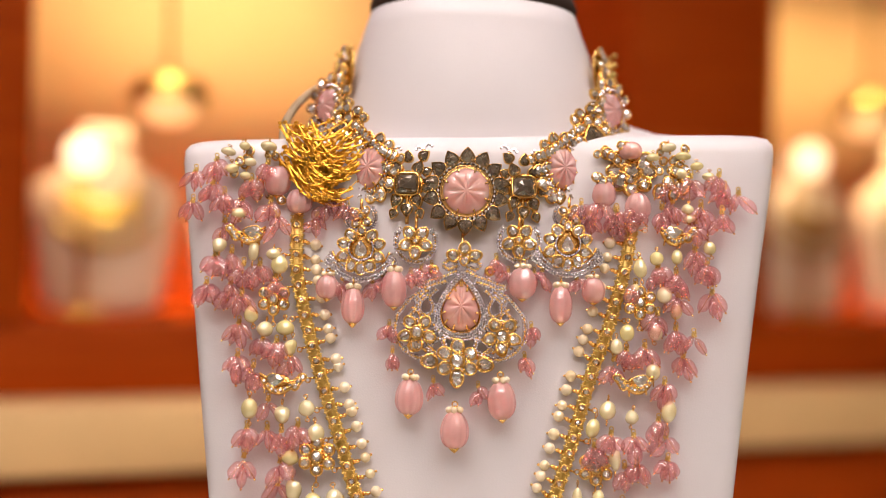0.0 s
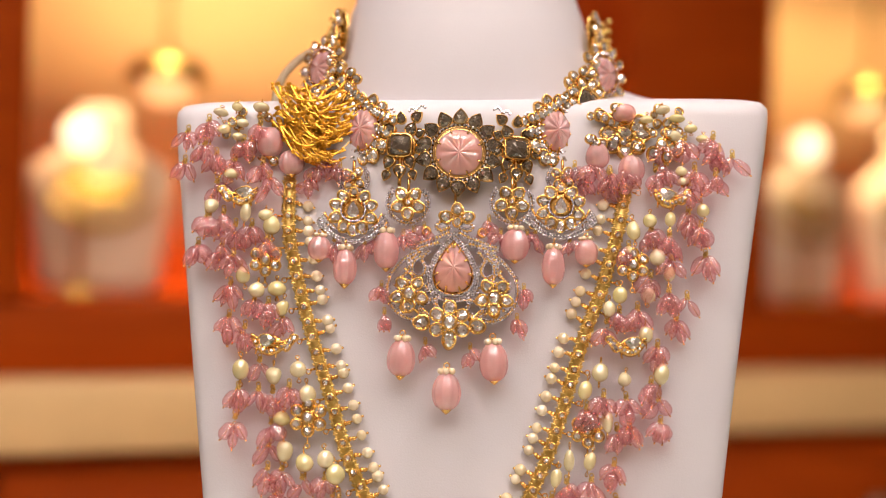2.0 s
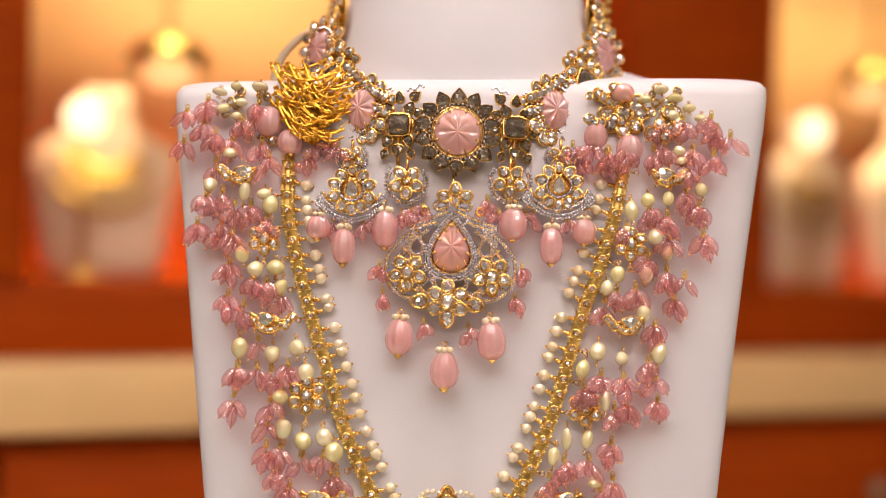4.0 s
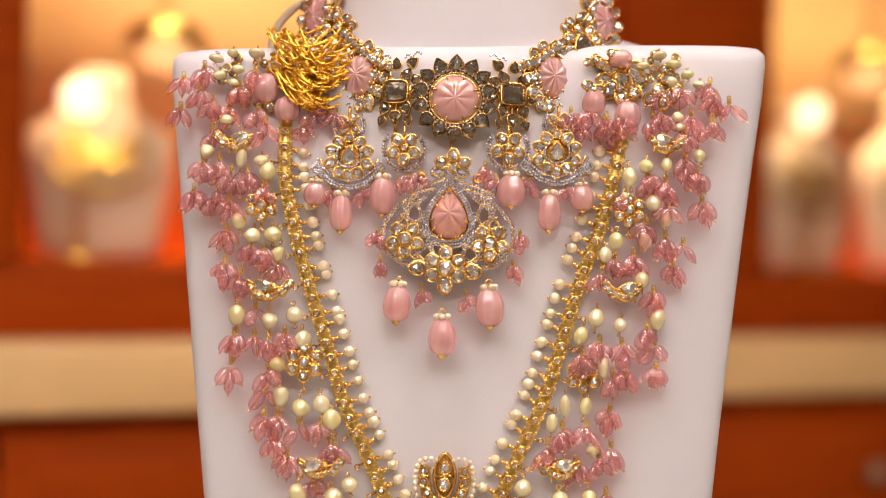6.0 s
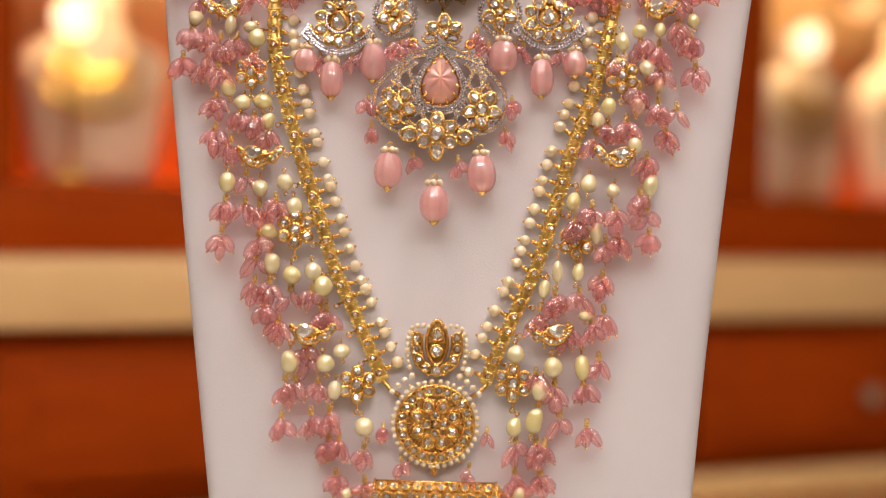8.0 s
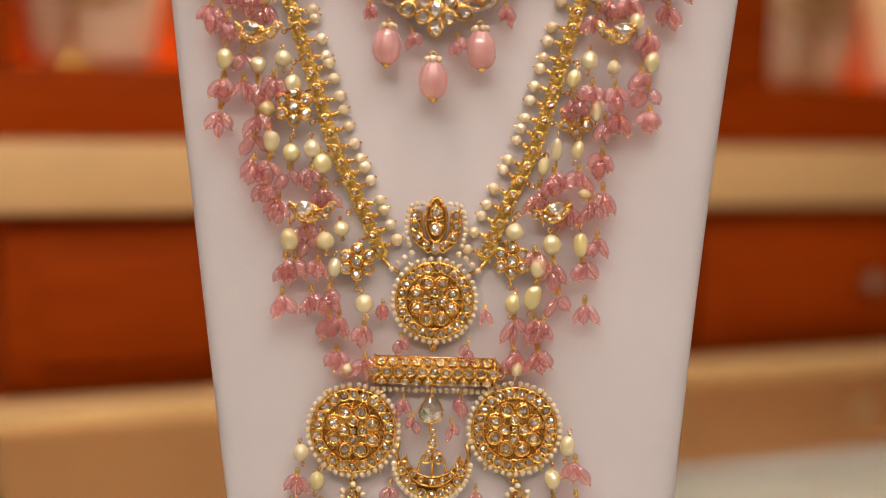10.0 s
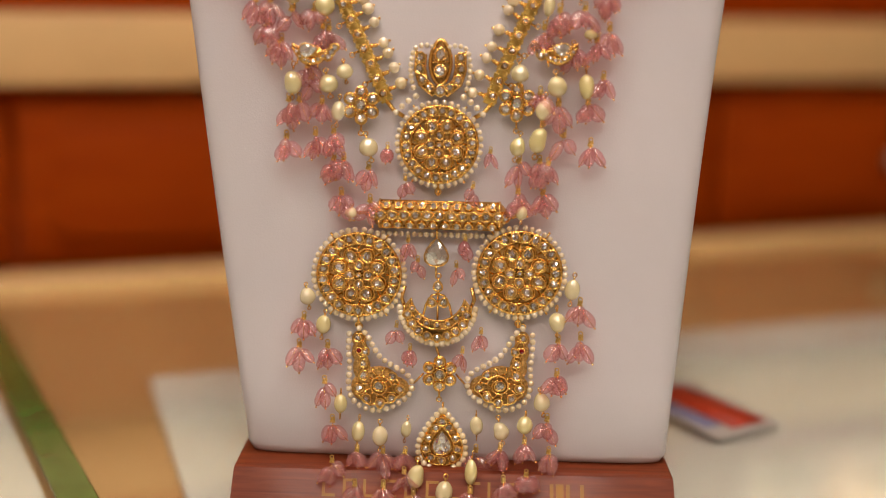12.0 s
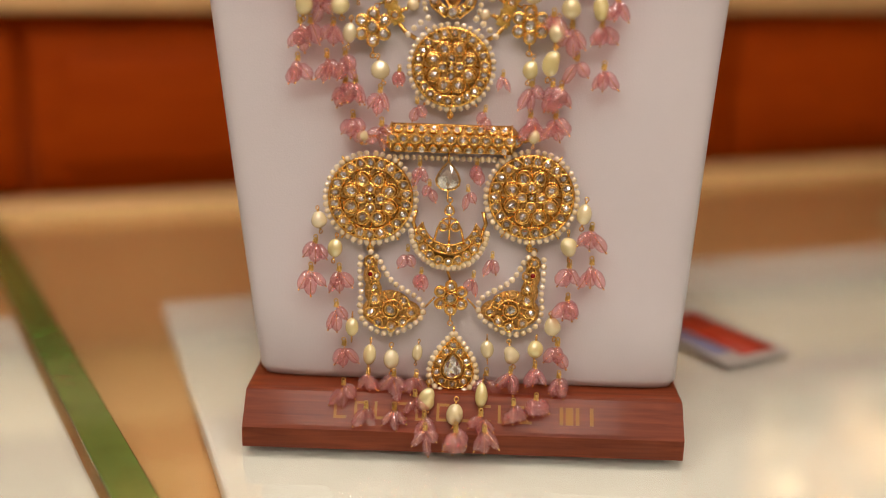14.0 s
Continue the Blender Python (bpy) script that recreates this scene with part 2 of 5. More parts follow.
def set_stone(shape, a, b, gem=None, metal=None, h=0.0014, rim=0.0007, rnd=0):
    """A flat-cut stone with broad facets in a raised metal setting, facing the front."""
    rng = random.Random(rnd)
    bm = bmesh.new()
    o = outline(shape, 1, 1)
    ring = lambda k, y, e=0.0: [(u * (a * k + e), y, v * (b * k + e)) for u, v in o]
    loft(bm, [ring(1, 0, rim), ring(1, -h, rim * 0.9), ring(1, -h * 1.1, rim * 0.35), ring(1, -h * 0.8, -rim * 0.3)], 0, False)
    rows = [[bm.verts.new(p) for p in ring(0.98, -h * 0.8, -rim * 0.2)]]
    inner = [(u * a * 0.55 + rng.uniform(-0.15, 0.15) * a, -h * (1.0 + rng.uniform(0, 0.75)), v * b * 0.55 + rng.uniform(-0.15, 0.15) * b) for u, v in o[::2]]
    rows.append([bm.verts.new(p) for p in inner])
    n, k = len(o), len(inner)
    for j in range(k):
        p, q, r = rows[0][2 * j], rows[0][(2 * j + 1) % n], rows[0][(2 * j + 2) % n]
        x, y = rows[1][j], rows[1][(j + 1) % k]
        for tri in ((p, q, x), (q, y, x), (q, r, y)):
            bm.faces.new(tri).material_index = 1
    c = bm.verts.new((rng.uniform(-0.1, 0.1) * a, -h * 1.6, rng.uniform(-0.1, 0.1) * b))
    for j in range(k):
        bm.faces.new((rows[1][j], rows[1][(j + 1) % k], c)).material_index = 1
    me = finish("stone", bm, [metal or GOLD, gem or POLKI], False)
    return me


def stone_kit(shape, a, b, gem=None, metal=None, h=0.0014, rim=0.0006, count=3):
    return [set_stone(shape, a, b, gem, metal, h, rim, i) for i in range(count)]


RNG = random.Random(7)
ROUND_S = stone_kit("round", 0.0016, 0.0016)
ROUND_M = stone_kit("round", 0.0022, 0.0024)
ROUND_L = stone_kit("round", 0.0031, 0.0033, rim=0.0009)
PEAR_S = stone_kit("egg", 0.0018, 0.0021, rim=0.0009)
PEAR_M = stone_kit("egg", 0.0024, 0.0028, rim=0.0009)
PEAR_L = stone_kit("pear", 0.0042, 0.0056)
SMOKY_S = stone_kit("pear", 0.0028, 0.0032, SMOKY, GOLD, 0.002, 0.0006)
SMOKY_SQ = stone_kit("square", 0.0058, 0.0052, SMOKY, GOLD, 0.0025, 0.0009)
GREY_S = stone_kit("egg", 0.0024, 0.0029, POLKI, GOLD, 0.0018, 0.0007)
SUN_PETAL = stone_kit("pear", 0.0035, 0.0038, SMOKY, OLD_GOLD, 0.0022, 0.0006)


def gem(kit, parent, x, z, y=0.0, turn=0.0, scale=1.0, tip=9.0, name="stone"):
    """One set stone, turned in the plane by turn degrees, a little out of true."""
    m = pose(x, y, z, RNG.uniform(-tip, tip), turn, RNG.uniform(-tip, tip)) @ Matrix.Scale(scale, 4)
    return put(name, RNG.choice(kit), parent, m)


def petals(kit, parent, x, z, y, r, count, start=0.0, scale=1.0, kx=1.0, point_out=True):
    """Stones in a ring, their points outwards; start in degrees from the top, clockwise."""
    for i in range(count):
        a = start + 360 * i / count
        gem(kit, parent, x + r * kx * math.sin(radians(a)), z + r * math.cos(radians(a)), y, a if point_out else a + 180, scale)


def pearl_mesh(rx, rz, lump, seed, loops=True):
    rng = random.Random(seed)
    bm = bmesh.new()
    ball(bm, (0, 0, 0), (rx, rx * 0.9, rz), 0, 18, 12)
    off = Vector((rng.random() * 9, rng.random() * 9, rng.random() * 9))
    for v in bm.verts:
        k = noise.noise(v.co * 190 + off)
        v.co *= 1 + lump * k
        v.co.x *= 1 - 0.16 * lump * 4 * (v.co.z / rz)
    if loops:
        for s in (1, -1):
            tube(bm, [(0, 0, s * rz * 0.94), (0, 0, s * (rz + 0.0012))], 0.0005, 6, 1)
            hoop(bm, (0, 0, s * (rz + 0.0020)), 0.0010, 0.0003, 1, 10)
    return finish("pearl", bm, [PEARL, GOLD])


PEARLS = [pearl_mesh(0.0037, 0.0046, l, i) for i, l in enumerate((0.03, 0.12, 0.2, 0.08, 0.26))]
bm = bmesh.new()
ball(bm, (0, 0, 0), 0.00155, 0, 10, 7)
SEED = finish("seed_pearl", bm, SEED_PEARL)


def pearl(parent, x, z, w, h, y):
    """A baroque pearl w by h millimetres with its wire loops."""
    m = pose(x / 1000, y, z / 1000, RNG.uniform(-8, 8), RNG.uniform(-14, 14), RNG.uniform(0, 360)) @ Matrix.Diagonal((w / 6.5, w / 6.5, h / 9.2, 1))
    return put("pearl", RNG.choice(PEARLS), parent, m)


def bead_mesh(rx, rz, shape, seed):
    """A tumbled bead that hangs from its top end: pink stone worn into soft flats, a pin through it and a gold tip."""
    rng = random.Random(seed)
    bm = bmesh.new()
    ball(bm, (0, 0, -rz), (rx, rx * 0.78, rz), 0, 16, 11)
    flats = []
    for i in range(7):
        a, h = 2 * math.pi * i / 7 + rng.uniform(-0.3, 0.3), rng.uniform(-0.45, 0.45)
        flats.append((Vector((math.cos(a), math.sin(a), h)).normalized(), rng.uniform(0.84, 0.93)))
    for v in bm.verts:
        q = Vector((v.co.x / rx, v.co.y / (rx * 0.78), (v.co.z + rz) / rz))
        for way, far in flats:
            over = q.dot(way) - far
            if over > 0:
                q -= way * over * 0.9
        k = 0.5 - q.z / 2
        wide = 1 + shape * (k - 0.5)
        v.co = Vector((q.x * rx * wide, q.y * rx * 0.78 * wide, q.z * rz - rz))
    tube(bm, [(0, 0, 0.0009), (0, 0.0002, -2 * rz - 0.0004)], 0.00022, 5, 1)
    ball(bm, (0, 0, -2 * rz - 0.0005), 0.00055, 1, 8, 5)
    return finish("bead", bm, [PINK_GLASS, GOLD])


BEADS = [bead_mesh(0.0036, 0.0049, 0.14, 1), bead_mesh(0.0031, 0.0052, -0.05, 2), bead_mesh(0.0040, 0.0046, 0.1, 3), bead_mesh(0.0027, 0.0050, 0.15, 4), bead_mesh(0.0037, 0.0044, -0.1, 5)]
bm = bmesh.new()
hoop(bm, (0, 0, 0.0022), 0.0010, 0.00032, 0, 10)
for i in range(7):
    a = i * 2.4
    ball(bm, (0.0009 * math.cos(a), 0.0009 * math.sin(a), 0.0008 - 0.0003 * i), 0.00062, 0, 7, 5)
hoop(bm, (0, 0, 0.0006), 0.0011, 0.0003, 0, 10, False)
CAP = finish("tassel", bm, YELLOW_GOLD)


def tassel(parent, x, z, count, y, size=1.0, fan=38.0):
    """A gold cap with pink beads spread below it. x and z in millimetres."""
    cap = put("tassel", CAP, parent, pose(x / 1000, y, z / 1000, 0, RNG.uniform(-6, 6), 0) @ Matrix.Scale(size, 4))
    for i in range(count):
        a = (i - (count - 1) / 2) / max(count - 1, 1) * 2 * fan + RNG.uniform(-9, 9)
        drop = 0.0004 + 0.0042 * RNG.random() ** 2
        front = RNG.uniform(-0.0032, 0.001) if count > 2 else 0
        put("bead", RNG.choice(BEADS), cap, pose(0.0012 * math.sin(radians(-a)), front, -drop, RNG.uniform(-14, 2), a, 0) @ pose(0, 0, 0, 0, 0, RNG.uniform(-70, 70)) @ Matrix.Scale(RNG.uniform(0.86, 1.1), 4))
    return cap


def melon_mesh(rx, rz, ribs, depth):
    """A carved drop: fluted, narrower at the top."""
    bm = bmesh.new()
    n, rows = 48, 18
    outs = []
    for i in range(rows + 1):
        t = math.pi * (0.03 + 0.94 * i / rows)
        z = rz * math.cos(t)
        r = rx * math.sin(t) ** 0.8 * (1 - 0.08 * math.cos(t))
        outs.append([((r * (1 + depth * math.cos(ribs * a))) * math.cos(a), 0.9 * r * (1 + depth * math.cos(ribs * a)) * math.sin(a), z) for a in (2 * math.pi * j / n for j in range(n))])
    loft(bm, outs)
    return finish("carved_drop", bm, PINK_QUARTZ)


MELONS = [melon_mesh(0.0063, 0.0088, 9, 0.022), melon_mesh(0.0063, 0.0084, 11, 0.04)]
bm = bmesh.new()
outs = []
for k, z, star in ((0.12, -0.0016, 0.0), (0.55, -0.0012, 0.0), (1.5, -0.0006, 0.1), (3.3, 0.0012, 0.45), (2.9, 0.0016, 0.5)):
    outs.append([(0.001 * k * (1 - star * (i % 2)) * math.cos(math.pi * i / 6), 0.001 * k * (1 - star * (i % 2)) * math.sin(math.pi * i / 6), z + 0.001 * star * (i % 2 == 0)) for i in range(12)])
loft(bm, outs)
DROP_CAP = finish("drop_cap", bm, GOLD)
bm = bmesh.new()
hoop(bm, (0, 0, 0.0030), 0.0013, 0.00035, 0, 12)
hoop(bm, (0, 0, 0.0012), 0.0012, 0.0003, 0, 12, False)
DROP_LOOP = finish("loop", bm, GOLD)


def carved_drop(parent, x, z, w, h, y, crown=True):
    """A carved pink drop with a gold cap below and seed pearls on top; w and h in millimetres."""
    kx, kz = w / 12.6, h / 17.6
    ob = put("carved_drop", RNG.choice(MELONS), parent, pose(x / 1000, y, z / 1000, 0, RNG.uniform(-4, 4), RNG.uniform(0, 360)) @ Matrix.Diagonal((kx, kx, kz, 1)), "carved pale pink drop")
    put("drop_cap", DROP_CAP, ob, pose(0, 0, -0.0088))
    if crown:
        put("loop", DROP_LOOP, ob, pose(0, 0, 0.0085))
        for i in range(5):
            a = 2 * math.pi * i / 5
            put("seed_pearl", SEED, ob, pose(0.0027 * math.cos(a), 0.0027 * math.sin(a), 0.0091))
    return ob


def carved_disc(rx, rz, lobes, groove, dome, pear=False):
    """A domed stone carved with petals that run out from its middle."""
    bm = bmesh.new()
    n, rows = 60, 9
    o = outline("pear" if pear else "round", 1, 1, n)
    outs = []
    for i in range(rows + 1):
        k = 1 - i / rows * 0.985
        ring = []
        for j, (u, v) in enumerate(o):
            a = math.atan2(v, u)
            cut = abs(math.cos(lobes * a / 2)) ** 6
            y = -dome * math.sqrt(max(0, 1 - k ** 2.2)) * (1 - groove * cut * min(1, 3 * k * (1 - 0.6 * k)))
            ring.append((u * rx * k, y - 0.0008, v * rz * k))
        outs.append(ring)
    loft(bm, [[(u * rx, 0.0, v * rz) for u, v in o]] + outs)
    return finish("carved_stone", bm, PINK_QUARTZ)


def prongs(bm, rx, rz, count, mi=0, size=0.0005):
    for i in range(count):
        a = 2 * math.pi * (i + 0.5) / count
        c, s = math.cos(a), math.sin(a)
        tube(bm, [(rx * 1.06 * c, 0.0, rz * 1.06 * s), (rx * 1.05 * c, -0.0022, rz * 1.05 * s), (rx * 0.84 * c, -0.0036, rz * 0.84 * s)], size, 5, mi)


def necklace(name, label):
    ob = new(name)
    ob.matrix_world = LEAN
    return tagged(ob, label, "necklace")


# ---- room and counter ----
WALL = pose(-0.3106, 0.4515, 0, 0, 0, 20.85)


def setting(name, bm, mats, m=None, label="", smooth=False):
    ob = part(name, bm, mats, None, label, m, smooth)
    return tagged(ob, kind="structure")


bm = bmesh.new()
block(bm, -3, 3, -3.2, 2.2, -0.95, -0.90)
setting("floor", bm, mat("floor_tile", (0.60, 0.50, 0.38), 0.25, noise_scale=3, noise_amount=0.15), label="polished beige floor")
bm = bmesh.new()
block(bm, -3, 3, -3.2, 2.2, CEILING, CEILING + 0.05)
setting("ceiling", bm, mat("ceiling_paint", (0.78, 0.70, 0.60), 0.7, noise_scale=4, noise_amount=0.05), label="cream painted ceiling")
ROOM_PAINT = mat("wall_paint", (0.78, 0.66, 0.52), 0.6, noise_scale=3, noise_amount=0.1)
for wname, dims in (("wall_south", (-3, 3, -3.25, -3.2)), ("wall_north", (-3, 3, 2.2, 2.25)), ("wall_west", (-3.05, -3, -3.2, 2.2)), ("wall_east", (3, 3.05, -3.2, 2.2))):
    bm = bmesh.new()
    block(bm, *dims, -0.9, CEILING)
    setting(wname, bm, ROOM_PAINT, label="warm beige painted wall")

LIGHT_TRIM = mat("white_trim", (0.8, 0.78, 0.74), 0.4)
# fittings for all ceiling lamps; the room and front sets are added fill
for lx, ly in DOWNLIGHTS + FRONT_FILL_LIGHTS + ROOM_FILL_LIGHTS:
    thing = tagged(new("ceiling_light"), "round recessed warm white ceiling downlight, out of view", "ceiling light", "downlights")
    thing.matrix_world = pose(lx, ly, CEILING)
    bm = bmesh.new()
    r = 0.10 if (lx, ly) in ROOM_FILL_LIGHTS else 0.15
    tube(bm, [((r + 0.006) * math.cos(a), (r + 0.006) * math.sin(a), -0.004) for a in (2 * math.pi * i / 28 for i in range(28))], 0.008, 8, 0, True)
    part("trim_ring", bm, LIGHT_TRIM, thing)
    bm = bmesh.new()
    bmesh.ops.create_circle(bm, cap_ends=True, radius=r, segments=24, matrix=pose(0, 0, -0.002))
    part("diffuser", bm, ROOM_FILL_LED if (lx, ly) in ROOM_FILL_LIGHTS else WHITE_LED, thing)

GLASS = mat("counter_glass", (0.90, 0.95, 0.88), 0.02, trans=1.0, ior=1.5)
GREEN_GLASS = mat("green_glass_edge", (0.10, 0.20, 0.045), 0.12, coat=0.6, noise_scale=20, noise_amount=0.25)
# the tan also holds the cabinet wood that the glass reflects
COUNTER_FLOOR = mat("counter_lining", (0.44, 0.24, 0.10), 0.5, noise_scale=5, noise_amount=0.12)
bm = bmesh.new()
block(bm, -1.6, 1.6, -1.1, -0.013, -0.008, 0.0, 0, 0.001)
glass = setting("counter_top", bm, GLASS, WALL, "clear glass counter top with polished edge")
glass.visible_shadow = False
bm = bmesh.new()
block(bm, -1.6, 1.6, -1.1, -0.013, -0.08, -0.022)
setting("counter_lining", bm, COUNTER_FLOOR, WALL, "lining under the counter glass, tan as the reflected cabinet wood")
bm = bmesh.new()
block(bm, -0.020, 0.0, -0.5, 0.56, 0.0005, 0.0025, 0, 0.0008)
setting("counter_edge", bm, GREEN_GLASS, pose(-0.122, -0.0833, 0, 0, 0, 29.7), "thick green edge of the counter glass")
bm = bmesh.new()
block(bm, -1.6, 1.6, -1.08, -0.02, -0.90, -0.101)
setting("counter_body", bm, CABINET_WOOD, WALL, "orange-brown wooden counter body")
# reflection on the glass edge at the back, put into an amber strip
bm = bmesh.new()
block(bm, -1.6, 1.6, -0.012, 0.02, -0.06, 0.005, 0, 0.002)
setting("counter_back_lit_edge", bm, LEDGE, WALL, "amber strip along the counter back, coloured as its lit glass edge")

# ---- wall cabinet behind ----
cab = tagged(new("wall_cabinet"), "orange-red wooden wall cabinet with lit display niches", "cabinet")
cab.matrix_world = WALL
bm = bmesh.new()
block(bm, -1.6, 1.7, 0.075, 0.45, -0.9, 0.165)
part("base", bm, CABINET_WOOD, cab)
for u0, u1 in ((-0.62, -0.075), (-0.065, 0.40), (0.41, 0.655), (0.665, 1.10), (1.11, 1.6)):
    bm = bmesh.new()
    block(bm, u0, u1, 0.058, 0.074, 0.0, 0.150, 0, 0.004)
    block(bm, u0 + 0.03, u1 - 0.03, 0.050, 0.060, 0.022, 0.128, 0, 0.006)
    d = part("drawer", bm, CABINET_WOOD, cab)
    bm = bmesh.new()
    ball(bm, ((u0 + u1) / 2, 0.036, 0.075), (0.012, 0.010, 0.012), 0, 16, 10)
    tube(bm, [((u0 + u1) / 2, 0.052, 0.075), ((u0 + u1) / 2, 0.038, 0.075)], 0.005, 10)
    part("knob", bm, mat("brushed_knob", (0.45, 0.36, 0.26), 0.35, 0.8), d, "brushed metal knob")
bm = bmesh.new()
block(bm, -1.6, 1.7, 0.035, 0.45, 0.166, 0.230, 0, 0.006)
part("ledge", bm, LEDGE, cab, "amber cream lacquered ledge")
bm = bmesh.new()
block(bm, -1.6, 1.7, 0.085, 0.45, 0.231, 0.298, 0, 0.003)
part("rail", bm, CABINET_WOOD, cab)
for u0, u1 in ((-0.26, -0.05), (0.565, 0.752), (1.45, 1.65), (-1.3, -1.1)):
    bm = bmesh.new()
    block(bm, u0, u1, 0.08, 0.45, 0.299, 1.1, 0, 0.004)
    part("post", bm, CABINET_WOOD, cab)
bm = bmesh.new()
block(bm, -1.6, 1.7, 0.42, 0.46, 0.299, 1.1)
part("niche_back", bm, CREAM, cab, "cream back panel of the niches")
bm = bmesh.new()
block(bm, -1.6, 1.7, 0.10, 0.46, 1.101, CEILING - 0.01)
part("pelmet", bm, CABINET_WOOD, cab)
# glowing strip out of view, added to light the niches from above
bm = bmesh.new()
block(bm, -1.6, 1.7, 0.16, 0.19, 1.085, 1.098)
part("light_strip", bm, WARM_LED, cab, "warm light strip, out of view, added to light the niches")
# unseen lamps added beside the strip, aimed at the niche bottoms
for lu in (0.15, 1.08):
    d = bpy.data.lights.new("niche_fill", "AREA")
    d.shape, d.size, d.size_y, d.energy, d.color = "RECTANGLE", 0.4, 0.05, 2.2, (1.0, 0.68, 0.38)
    ob = new("niche_fill", d)
    d.spread = radians(48)
    ob.matrix_world = WALL @ look((lu, 0.14, 1.07), (lu, 0.42, 0.34))


def little_bust(u, v, z, h, w):
    """A small cream display bust with a gold collar, standing in a niche."""
    thing = tagged(new("display_bust"), "small cream display bust with a gold collar in a niche", "display bust", "busts in the niches")
    thing.matrix_world = WALL @ pose(u, v, z)
    bm = bmesh.new()
    outs = []
    for k, a, b in ((0, 0.8, 0.35), (0.1, 0.85, 0.36), (0.5, 0.98, 0.36), (0.66, 1.0, 0.34), (0.74, 0.72, 0.30), (0.80, 0.42, 0.26), (0.9, 0.36, 0.26), (1.0, 0.35, 0.25)):
        outs.append([(w * a * math.cos(q), w * b * math.sin(q), h * k) for q in (2 * math.pi * i / 32 for i in range(32))])
    loft(bm, outs)
    part("body", bm, mat("niche_bust_cloth", (0.92, 0.78, 0.56), 0.5, noise_scale=20, noise_amount=0.06), thing)
    for r, zz, wire in ((0.62, 0.78, 0.006), (0.8, 0.70, 0.007), (0.95, 0.58, 0.005)):
        bm = bmesh.new()
        tube(bm, [(w * r * 0.8 * math.cos(q), -abs(w * 0.38 * math.sin(q)) - 0.004, h * (zz - 0.22 * math.sin(q))) for q in (math.pi * i / 20 for i in range(21))], wire, 8)
        part("gold_collar", bm, YELLOW_GOLD, thing, "bright gold collar")


little_bust(0.03, 0.26, 0.298, 0.20, 0.075)
little_bust(0.20, 0.30, 0.298, 0.15, 0.07)
little_bust(0.93, 0.26, 0.298, 0.22, 0.08)
little_bust(1.12, 0.28, 0.298, 0.24, 0.08)


def bowl_lamp(u, v, z, r):
    """A gold dome lamp that hangs on a stem from the niche top, its opening lit."""
    thing = tagged(new("pendant_lamp"), "small gold dome lamp hanging in a lit niche", "pendant lamp", "niche lamps")
    thing.matrix_world = WALL @ pose(u, v, z)
    bm = bmesh.new()
    outs = [[(r * k * math.cos(q), r * k * math.sin(q), zz * r) for q in (2 * math.pi * i / 28 for i in range(28))] for k, zz in ((1.0, 0.0), (0.97, 0.25), (0.8, 0.52), (0.45, 0.68), (0.1, 0.74))]
    loft(bm, outs, 0, False)
    part("shade", bm, YELLOW_GOLD, thing, "polished gold dome shade")
    bm = bmesh.new()
    ball(bm, (0, 0, -0.12 * r), (0.62 * r, 0.62 * r, 0.40 * r), 0, 16, 10)
    part("bulb", bm, WARM_LED, thing)
    bm = bmesh.new()
    tube(bm, [(0, 0, 0.7 * r), (0, 0, 1.1 - z)], 0.003, 8)
    part("stem", bm, YELLOW_GOLD, thing)


bowl_lamp(0.088, 0.2, 0.520, 0.044)
bowl_lamp(0.985, 0.2, 0.560, 0.046)


# bright round blob in a niche, built as a glowing globe; its stand is added
def glow_globe(u, v, z, r):
    thing = tagged(new("bright_globe"), "bright round blob in a niche, a glowing globe on an added stand", "spotlight", "niche spotlights")
    thing.matrix_world = WALL @ pose(u, v, 0.298)
    bm = bmesh.new()
    tube(bm, [(0, 0, 0), (0, 0, z - 0.298 - r * 0.8)], 0.004, 8)
    block(bm, -0.02, 0.02, -0.02, 0.02, 0.0, 0.006, 0, 0.002)
    part("stand", bm, YELLOW_GOLD, thing)
    bm = bmesh.new()
    ball(bm, (0, 0, z - 0.298), (r, r * 0.5, r), 0, 16, 10)
    part("globe", bm, GLOBE_GLOW, thing)


glow_globe(0.005, 0.2, 0.462, 0.021)
glow_globe(0.898, 0.2, 0.500, 0.022)

# ---- things on the counter ----
bm = bmesh.new()
block(bm, 0.0, 1.1, -0.75, 0.0, -0.0216, -0.0115, 0, 0.002)
setting("counter_panel", bm, mat("pale_case_panel", (0.56, 0.54, 0.51), 0.4, noise_scale=7, noise_amount=0.1), pose(-0.200, 0.207, 0, 0, 0, 21), "pale panel lying under the counter glass")

bm = bmesh.new()
block(bm, -0.5, -0.021, -0.5, 0.30, -0.0216, -0.0115, 0, 0.002)
setting("counter_panel", bm, mat("pale_side_panel", (0.54, 0.52, 0.48), 0.4, noise_scale=7, noise_amount=0.1), pose(-0.122, -0.0833, 0, 0, 0, 29.7), "pale panel under the glass beyond its green edge")

card = tagged(new("printed_card"), "white printed card with a red and blue patch on glass", "card")
card.matrix_world = pose(0.206, 0.160, 0.0, 0, 0, 19) @ Matrix.Scale(0.8, 4)
bm = bmesh.new()
block(bm, -0.072, -0.004, -0.030, 0.085, 0.0, 0.0009, 0, 0.0003)
part("sheet", bm, mat("card_paper", (0.50, 0.48, 0.45), 0.5, noise_scale=30, noise_amount=0.06), card, "", pose(0, 0, 0, 0, 0, 14))
bm = bmesh.new()
block(bm, -0.048, -0.012, -0.02, 0.075, 0.0012, 0.0016)
